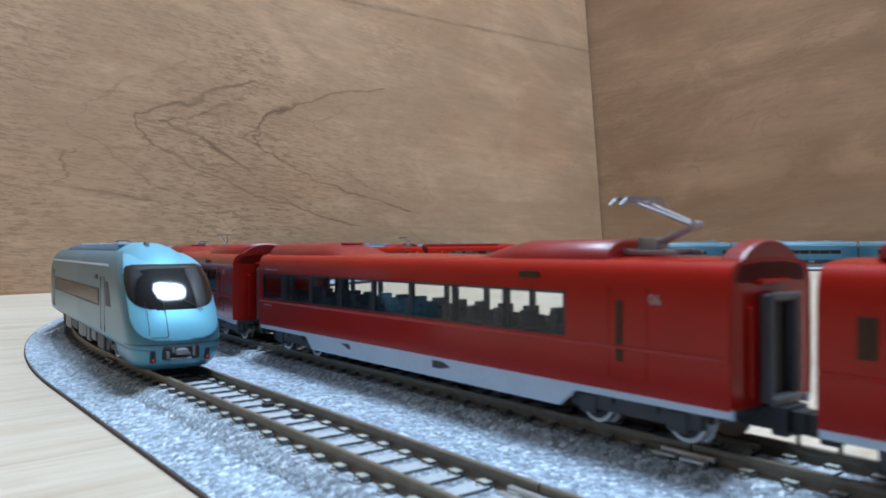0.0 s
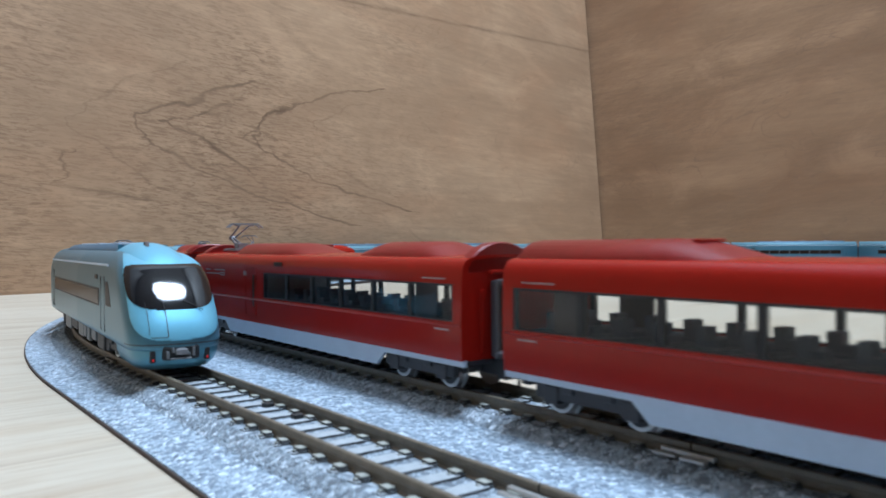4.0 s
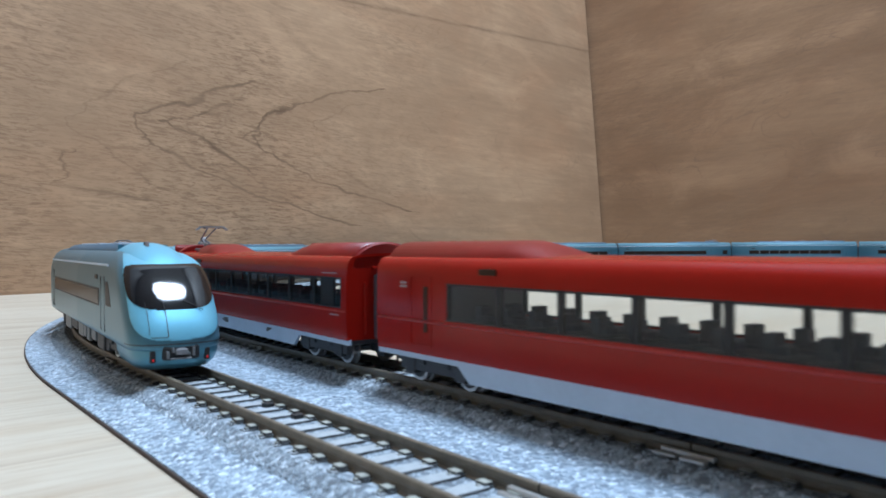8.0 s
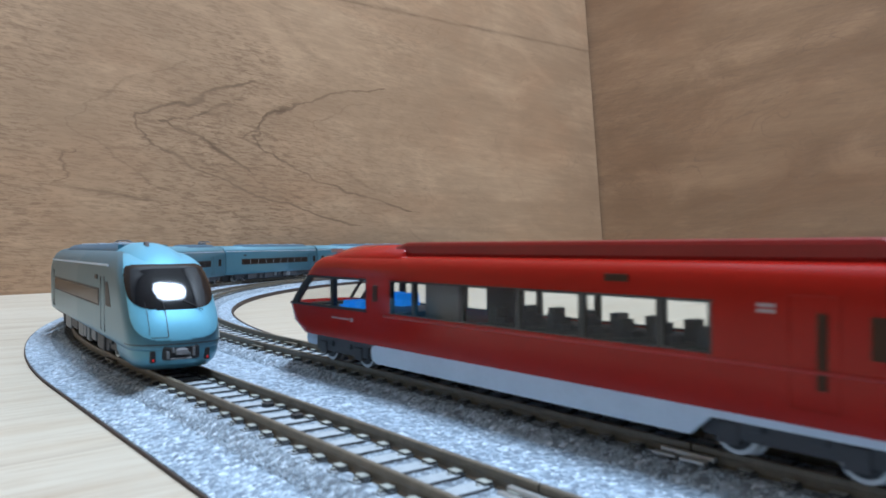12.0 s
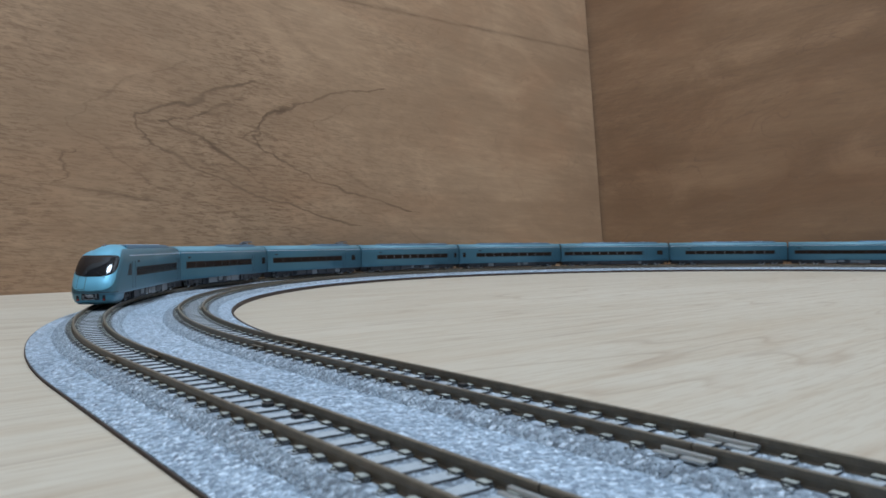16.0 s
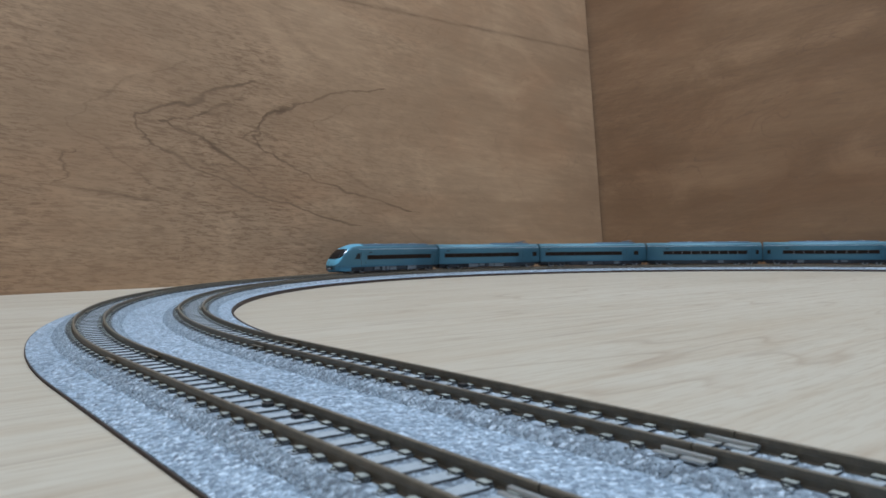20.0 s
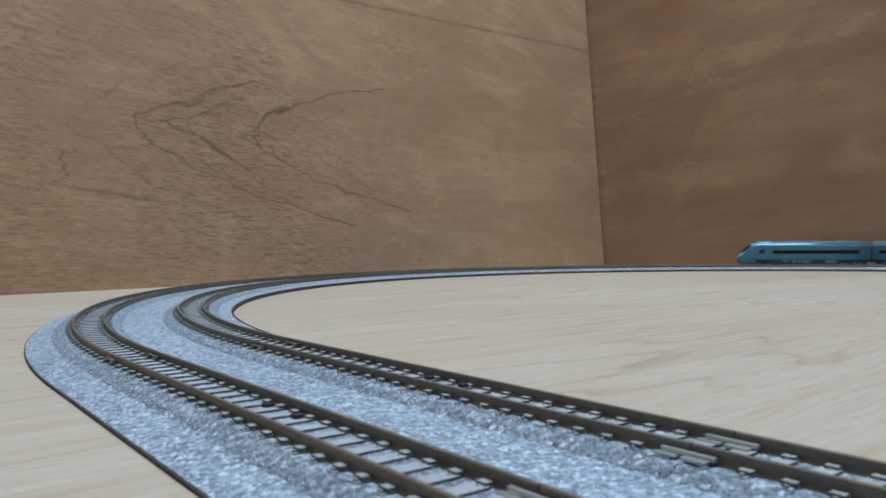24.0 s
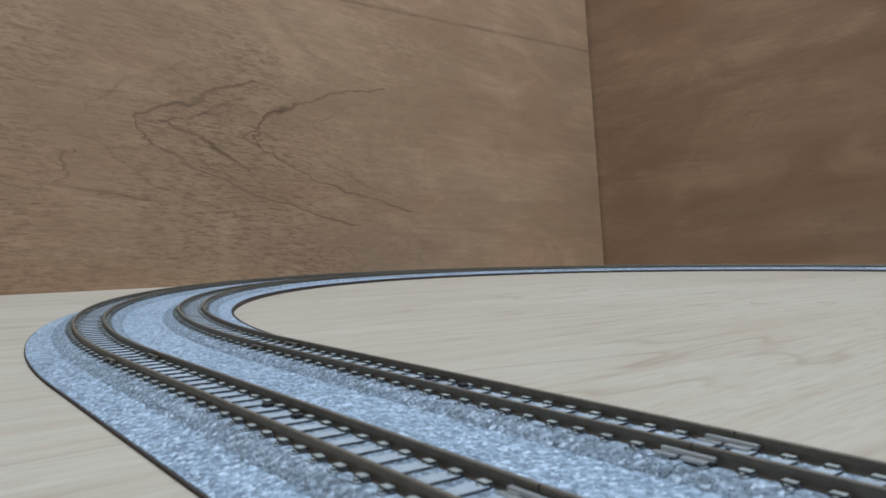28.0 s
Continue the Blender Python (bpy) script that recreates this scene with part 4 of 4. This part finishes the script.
            fairing(t, "roof_housing", *sorted((k * -66.0, k * -26.0)), 23.2, 26.3, 7.0, M_REDROOF, *((0.7, 12) if k > 0 else (12, 0.7)), "red roof housing")
        for i in range(4):
            part("roof_louvre", put(boxes((-46 + i * 3.2, -44.4 + i * 3.2, -2.6, 2.6, 25.9, 26.34))), M_REDGLINT, t, bevel=0.12)
            if not panto:
                part("roof_louvre", put(boxes((44 + i * 3.2, 45.6 + i * 3.2, -2.6, 2.6, 25.9, 26.34))), M_REDGLINT, t, bevel=0.12)
        for xx in (L - 1.6, 1.6 - L):
            # a round-topped hood closes the roof at each end
            bm = bmesh.new()
            rows = [[bm.verts.new((xx + x, 8.3 * math.sin(a) * f, 19.9 + 6.3 * math.cos(a) * f)) for a in np.linspace(-1.4, 1.4, 17)] for x, f in ((-1.5, 0.97), (-1.1, 1.0), (1.1, 1.0), (1.5, 0.97))]
            for q0, q1 in zip(rows, rows[1:]):
                for m in range(16):
                    bm.faces.new((q0[m], q0[m + 1], q1[m + 1], q1[m]))
            bm.faces.new(rows[0])
            bm.faces.new(rows[-1][::-1])
            bmesh.ops.recalc_face_normals(bm, faces=bm.faces[:])
            part("end_hood", bm, M_REDROOF, t, "rounded red roof end")
        if panto:
            pantograph(t, k * (49.5 if kind == "front" else 53.0), k * 1, 6.0, 24.2)
    if number:
        for sy in (-1, 1):
            x = num * k
            lettering(t, number, x - 0.2 if sy < 0 else x + 2.8, 9.55 * sy, 17.9, 1.9, sy)
    else:
        for sy in (-1, 1):
            yo = 9.5 * sy
            for z0 in (17.9, 18.55):
                part("number_mark", put(boxes((num, num + 2.2, min(yo, yo + sy * 0.07), max(yo, yo + sy * 0.07), z0, z0 + 0.42))), M_WHITE, t, "small pale printed mark")
    bogies = [bogie(t, 50.3), bogie(t, -50.3)]
    return t, bogies


# Blue cars.
BLUE_LEVELS = [(5.2, 9.0), (6.2, 9.3), (9.0, 9.45), (12.0, 9.45), (17.0, 9.4), (19.5, 9.2), (21.5, 8.7), (23.2, 7.8), (24.3, 6.6), (25.1, 4.6), (25.5, 2.4), (25.6, 0.0)]


TIP = 72.5


def eased(z, zs, ds):
    """A smooth curve through the given places."""
    i = min(max(int(np.searchsorted(zs, z)) - 1, 0), len(zs) - 2)
    rise = [(b - a) / (q - p) for a, b, p, q in zip(ds, ds[1:], zs, zs[1:])]
    m0 = rise[i] if i == 0 else (rise[i - 1] + rise[i]) / 2
    m1 = rise[i] if i == len(rise) - 1 else (rise[i] + rise[i + 1]) / 2
    h = zs[i + 1] - zs[i]
    u = min(max((z - zs[i]) / h, 0.0), 1.0)
    return (2 * u ** 3 - 3 * u * u + 1) * ds[i] + (u ** 3 - 2 * u * u + u) * h * m0 + (3 * u * u - 2 * u ** 3) * ds[i + 1] + (u ** 3 - u * u) * h * m1


def blue_nose_profile(z):
    return float(eased(z, [1.0, 2.2, 4, 6, 8, 10, 12, 14, 16, 18, 20, 21.7, 22.8, 23.8, 24.6, 25.2, 25.5, 25.6], [2.0, 0.7, 0.1, 0.0, 0.4, 1.3, 2.6, 4.1, 5.9, 8.0, 10.5, 13.0, 16.0, 20.5, 25.5, 30.0, 33.5, 37]))


def blue_round(z):
    return float(eased(z, [1, 8, 14, 22, 25.6], [8.5, 8.5, 9.0, 8.0, 5.0]))


def blue_skin(z, w, th, out=0.0):
    """A point on the blue nose, out millimetres off its surface."""
    d = blue_nose_profile(z) + blue_round(z) * (1 - abs(math.cos(th)) ** 0.7)
    return (TIP - d + out * math.cos(th * 0.8), (w + out) * math.copysign(abs(math.sin(th)) ** 0.7, th), z + out * 0.35)


def nose_x(y, z, w=9.2):
    """How far forward the blue nose reaches at y and z."""
    th = math.asin(min(1.0, (abs(y) / w)) ** (1 / 0.7))
    return blue_skin(z, w, th)[0]




def patch(levels, zs, ths, out, inside=None):
    bm = bmesh.new()
    grid = [[bm.verts.new(blue_skin(z, half_width(levels, z), th, out)) for th in ths] for z in zs]
    for i in range(len(zs) - 1):
        for j in range(len(ths) - 1):
            if inside is None or inside((zs[i] + zs[i + 1]) / 2, (ths[j] + ths[j + 1]) / 2):
                bm.faces.new((grid[i][j], grid[i][j + 1], grid[i + 1][j + 1], grid[i + 1][j]))
    for v in [v for v in bm.verts if not v.link_faces]:
        bm.verts.remove(v)
    return bm


FINE_LEVELS = [(float(z), float(eased(z, [l[0] for l in BLUE_LEVELS], [l[1] for l in BLUE_LEVELS]))) for z in [5.2, 5.7, 6.2, 7.5, 9.0, 10.5, 12.0, 13.5, 15.0, 16.0, 17.0, 18.0, 19.0, 20.0, 21.0, 21.8, 22.6, 23.2, 23.8, 24.3, 24.7, 25.1, 25.3, 25.5, 25.56, 25.6]]
NOSE_LEVELS = [(1.2, 7.2), (2.4, 8.3), (4.0, 8.9)] + BLUE_LEVELS


def blue_car(kind, windows, panes, small=None, panto=None):
    """kind 'end' has the rounded nose at +x. windows: (x0, x1) of the ribbon; small: (x0, x1) of a little extra window."""
    t = thing("blue_end_car" if kind == "end" else "blue_passenger_car",
              "metallic light blue model train %s car with dark windows" % ("end" if kind == "end" else "passenger"), "train car", "blue express train")
    L = 65.6
    if kind == "end":
        bm, gl = shell(FINE_LEVELS, [-L, 0, 25.0], lambda x, z, th: False, (blue_nose_profile, blue_round, TIP))
        gl.free()
        body = part("body", bm, M_BLUE, t, "metallic blue body with a rounded nose", smooth=True)
        low, gl = shell(NOSE_LEVELS[:5], [-0.5, 20.0, 42.0, 54.0], lambda x, z, th: x < 50.0, (blue_nose_profile, blue_round, TIP - 0.1))
        gl.free()
        lo = part("nose_apron", low, M_BLUEDARK, t, "darker blue front apron", smooth=True)
        thicken(lo)
        # the front panel, a little proud of the body, with a rounded lower edge
        def front(z, th):
            if z > 13:
                return abs(th) < 1.06
            return (abs(th) / 1.06) ** 2.4 + ((13 - z) / 6.0) ** 2.4 < 1.0
        mask = part("front_panel", patch(FINE_LEVELS, list(np.linspace(6.9, 24.2, 80)), list(np.linspace(-1.1, 1.1, 90)), 0.22, front), M_BLUEFRONT, t, "bright blue front panel", smooth=True)
        thicken(mask, 0.3)
        # windscreen, rounded at its corners
        zs = list(np.linspace(12.9, 21.9, 46))
        ths = list(np.linspace(-1.03, 1.03, 76))

        def inside(z, th):
            u, v = th / 1.02, (z - 17.4) / 4.5
            if v > 0:
                return abs(u) ** 6.0 + v ** 8.0 < 1.0
            return abs(u) ** 2.3 + (-v) ** 2.6 < 1.0
        part("windscreen", patch(FINE_LEVELS, zs, ths, 0.30, inside), M_WSHIELD, t, "glossy black wraparound windscreen", smooth=True)
        # bright edge round the front panel and the outline of its door
        for a, z0, z1 in ((-0.5, 8.2, 12.8), (-0.14, 7.6, 12.8)):
            part("door_seam", patch(FINE_LEVELS, list(np.linspace(z0, z1, 8)), [a - 0.008, a + 0.008], 0.26), M_DARK, t)
        part("door_seam", patch(FINE_LEVELS, [7.58, 7.72], list(np.linspace(-0.48, -0.14, 8)), 0.26), M_DARK, t)
        part("apron_seam", patch(NOSE_LEVELS, [6.15, 6.35], list(np.linspace(-1.57, 1.57, 24)), 0.05), M_DARK, t)
        bm = boxes((68.0, nose_x(3.6, 5.0) + 0.25, -3.8, 3.8, 3.0, 6.3))
        part("coupler_recess", bm, M_BLACK, t, "dark coupler opening", bevel=0.8)
        for y0, y1, z0, z1 in ((-3.0, -2.4, 3.5, 5.0), (2.1, 2.6, 3.8, 5.6), (-1.9, -1.4, 4.6, 5.6), (1.3, 1.7, 4.0, 4.6)):
            part("coupler_bracket", boxes((69.5, 73.0, y0, y1, z0, z1)), M_GREY, t, "grey coupler bracket", bevel=0.12)
        part("coupler_bar", boxes((70.0, 73.1, -2.2, 1.9, 3.3, 3.6)), M_SILL, t, bevel=0.1)
        bm = boxes((69.0, 72.8, -0.8, 0.8, 4.1, 5.5), (72.0, 73.3, -1.2, 1.2, 4.2, 5.3))
        part("coupler", bm, M_SILL, t, "grey dummy coupler", bevel=0.2)
        for sy in (-1, 1):
            y = 5.3 * sy
            part("lamp_housing", boxes((66.0, nose_x(y, 4.0) + 0.12, y - 0.55, y + 0.55, 2.7, 5.1)), M_BLACK, t, bevel=0.2)
            part("tail_lamp", boxes((66.1, nose_x(y, 4.0) + 0.2, y - 0.2, y + 0.22, 3.0, 3.5)), M_TAIL, t, "small red tail lamp", bevel=0.1)
        bm = bmesh.new()
        rod(bm, blue_skin(12.9, 9.4, -0.5, 0.6), blue_skin(14.4, 9.4, -0.51, 0.6), 0.07)
        rod(bm, blue_skin(12.9, 9.4, -0.14, 0.6), blue_skin(15.0, 9.4, -0.16, 0.6), 0.07)
        rod(bm, blue_skin(12.5, 9.4, 0.40, 0.55), blue_skin(14.6, 9.4, 0.06, 0.6), 0.09)
        part("wiper", bm, M_BLACK, t)
        # the domed roof between the windscreen and the roof housing
        bm = bmesh.new()
        rows = []
        for x in np.linspace(37.0, 59.5, 26):
            zc = eased(x, [37.0, 44.0, 50.0, 54.0, 57.0, 59.5], [26.8, 26.5, 25.6, 24.5, 23.35, 22.0])
            f = (x - 37.0) / 22.5
            w = 8.0 + 0.9 * f
            ze = 22.4 - 2.6 * f ** 1.3
            rows.append([bm.verts.new((x - 3.0 * f * v * v, w * v, ze + (zc - ze) * (1 - abs(v) ** 2.5))) for v in np.linspace(-1, 1, 25)])
        for a, b in zip(rows, rows[1:]):
            for i in range(24):
                bm.faces.new((a[i], b[i], b[i + 1], a[i + 1]))
        dome = part("roof_dome", bm, M_BLUEFRONT, t, "bright blue domed cab roof", smooth=True)
        part("dome_back", boxes((36.8, 37.2, -5.6, 5.6, 24.0, 26.2)), M_BLUE, t)
        part("roof_light", boxes((47.0, 49.0, -1.6, -1.0, 25.0, 26.9)), M_WHITE, t, "small pale roof marker", bevel=0.15)
        part("roof_light_mount", boxes((46.0, 46.9, -1.7, -0.9, 25.0, 26.8)), M_DARK, t, bevel=0.15)
        for sy in (-1, 1):
            y0, y1 = sorted((9.38 * sy, 9.5 * sy))
            cw = bmesh.new()
            prism(cw, [(43.6, 12.6), (50.4, 12.6), (48.2, 16.4), (46.2, 18.0), (43.6, 18.0)], y0, y1)
            part("cab_window", cw, M_BLACK, t, bevel=0.3)
            part("cab_door", boxes((37.0, 37.2, y0, y1, 6.6, 19.0), (42.0, 42.2, y0, y1, 6.6, 19.0)), M_DARK, t)
    else:
        bm, gl = shell([l for l in FINE_LEVELS if l[0] < 21.9], [-L, 0, L], lambda x, z, th: False)
        gl.free()
        top, gl = shell([l for l in FINE_LEVELS if l[0] > 21.7], [-L, 0, L], lambda x, z, th: False)
        gl.free()
        thicken(part("roof", top, M_BLUETOP, t, "matt blue-grey roof", smooth=True))
        body = part("body", bm, M_BLUE, t, "metallic blue body shell", smooth=True)
    thicken(body)
    for x in ((-L,) if kind == "end" else (-L, L)):
        end_plate(BLUE_LEVELS, x + (0.4 if x < 0 else -0.4), "end_wall", M_BLUE, t)
        gangway(t, x, -1 if x < 0 else 1, M_BLUE)
    w0, w1 = windows
    for sy in (-1, 1):
        y0, y1 = sorted((9.3 * sy, 9.5 * sy))
        part("window_band", boxes((w0, w1, y0, y1, 11.9, 16.2)), M_BLACK, t, "black window band", bevel=0.1)
        p0, p1 = sorted((9.45 * sy, 9.56 * sy))
        for i in range(panes):
            a, b = w0 + 0.6 + (w1 - w0 - 1.2) * i / panes, w0 + 0.6 + (w1 - w0 - 1.2) * (i + 1) / panes
            part("window_pane", boxes((a + 0.35, b - 0.35, p0, p1, 12.4, 15.7)), M_PANEDARK, t)
            if i and panes > 8:
                part("mullion", boxes((a - 0.28, a + 0.28, p0, p1, 12.4, 15.7)), M_SILL, t)
        if small:
            part("small_window", boxes((small[0], small[1], y0, y1, 11.9, 16.6)), M_PANEDARK, t, bevel=0.2)
        for x in (w0 - 5.0, w0 - 1.6):
            if -L + 1 < x:
                part("door_edge", boxes((x - 0.1, x + 0.1, y0, sorted((9.3 * sy, 9.48 * sy))[1], 6.4, 18.5)), M_DARK, t)
        part("display", boxes((w1 - 6.0, w1 - 2.8, y0, y1, 18.2, 19.2)), M_BLACK, t)
        g0, g1 = sorted((7.9 * sy, 8.8 * sy))
        part("rain_strip", boxes((-L + 1, (44 if kind == "end" else L - 1), sorted((8.75 * sy, 8.95 * sy))[0], sorted((8.75 * sy, 8.95 * sy))[1], 21.35, 21.85)), M_SKIRT, t, "pale gutter line")
        # equipment under the floor, box by box
        rng = random.Random(7 + int(w0 * 10))
        x = -32.0
        while x < 28.0:
            w = rng.choice((4.0, 6.5, 9.0, 12.0))
            part("underfloor_box", boxes((x, x + w, g0, g1, rng.choice((1.6, 2.0, 2.6)), 5.3)), M_DARK if rng.random() < 0.6 else M_GREY, t, bevel=0.25)
            x += w + rng.choice((0.8, 1.6, 3.4))
    part("underframe", boxes((-L + 0.6, 44 if kind == "end" else L - 0.6, -8.2, 8.2, 4.4, 5.6), (-36.0, 33.0, -6.8, 6.8, 1.2, 4.6), (-63.0, 62.0 if kind == "end" else 63.0, -3.8, 3.8, 0.6, 4.6)), M_DARK, t)
    fairing(t, "roof_housing", -56.0, -4.0 if panto else 40.0, 24.6, 26.6, 5.6, M_BLUEROOF, 3, 3, "flat blue roof housing")
    if panto:
        pantograph(t, panto, 1, 1.3, 25.5, 2.8)
    else:
        for i in range(3):
            part("roof_hatch", boxes((-40 + 26 * i, -33 + 26 * i, -3.0, 3.0, 26.5, 26.8)), M_SKIRT, t, bevel=0.15)
    bogies = [bogie(t, 44.5, 14.0), bogie(t, -46.5, 14.0)]
    return t, bogies


RED_PITCH, BLUE_PITCH = 143.1, 135.2
RED_CARS = [red_car("head"), red_car("front", "06", 1), red_car("front", "05"), red_car("wide", "04", 1), red_car("rear"), red_car("rear", "", 1), red_car("tail")]
bpy.data.objects.remove(SEAT)
BLUE_CARS = [blue_car("end", (-54, 35), 1), blue_car("mid", (-37, 59.5), 8, (-61.5, -56.0), -46.0), blue_car("mid", (-35, 59.5), 8, (-56, -50.0), -46.0),
             blue_car("mid", (-49, 47), 9, (-62.0, -58.5)), blue_car("mid", (-53, 45), 9, (58.0, 61.5)), blue_car("mid", (-33, 62), 9, (-58, -51)), blue_car("mid", (-52, 48), 9),
             blue_car("mid", (-37, 59.5), 8, (-61.5, -56.0), -46.0), blue_car("mid", (-49, 47), 9), blue_car("mid", (-49, 47), 9)]

# ---- movement ----
# how far the red train has gone, and where the first joint of the blue train stands along its track
RED_GONE = [(0, -0.3), (1, 56.8), (2, 116.2), (3, 175.6), (4, 236), (5, 297.4), (6, 359), (7, 423), (8, 485.2), (9, 548.2), (10, 610.2), (11, 674.3), (12, 737.3), (13, 800.8), (28, 1745)]
BLUE_TIP = [(0, -34), (12.4, -34), (13.0, -30), (13.5, -17), (14.0, 2), (14.5, 27.8), (15, 67.9), (15.5, 116.4), (16, 163.6), (17, 258.6), (18, 353.5), (19, 447.2), (20, 541.7),
            (20.25, 570), (20.5, 602.5), (21, 666.5), (21.5, 731.4), (23.5, 996.6), (24, 1061), (24.5, 1128.5), (25, 1198), (28, 1609)]


def glide(table, t):
    return float(np.interp(t, [a for a, _ in table], [b for _, b in table]))


def car_pose(off, s, front, back):
    """The pose of a car whose middle is at s, standing on its two bogies; +x looks against s."""
    p, _ = on_track(off, s - front)
    q, _ = on_track(off, s + back)
    a = math.atan2(p.y - q.y, p.x - q.x)
    c = q + (p - q) * (back / (front + back))
    return pose(c.x * MM, c.y * MM, RAIL * MM, 0, 0, math.degrees(a)), a


def run_car(car, bogies, off, place, front, back, times):
    rows, turns = [], ([], [])
    for t in times:
        s = place(t)
        m, a = car_pose(off, s, front, back)
        rows.append((t, m))
        for k, (d, x) in enumerate(((-front, front), (back, -back))):
            _, h = on_track(off, s + d)
            dev = math.degrees((h + math.pi - a + math.pi) % (2 * math.pi) - math.pi)
            turns[k].append((t, pose(x * MM, 0, 0, 0, 0, dev)))
    walk(car, rows)
    for b, r in zip(bogies, turns):
        walk(b, r)


def motions():
    red_times = [i * 0.25 for i in range(60)] + [15 + i * 0.5 for i in range(27)]
    for i, (car, bogies) in enumerate(RED_CARS):
        start = -76.0 + (i - 1) * RED_PITCH
        run_car(car, bogies, -HALF, lambda t: start - glide(RED_GONE, t), 50.3, 50.3, red_times)
    blue_times = [0, 12.0, 12.4] + [12.5 + i * 0.25 for i in range(63)]
    for i, (car, bogies) in enumerate(BLUE_CARS):
        start = 67.0 + i * BLUE_PITCH
        run_car(car, bogies, HALF, lambda t: start + glide(BLUE_TIP, t), 44.5, 46.5, blue_times)


motions()
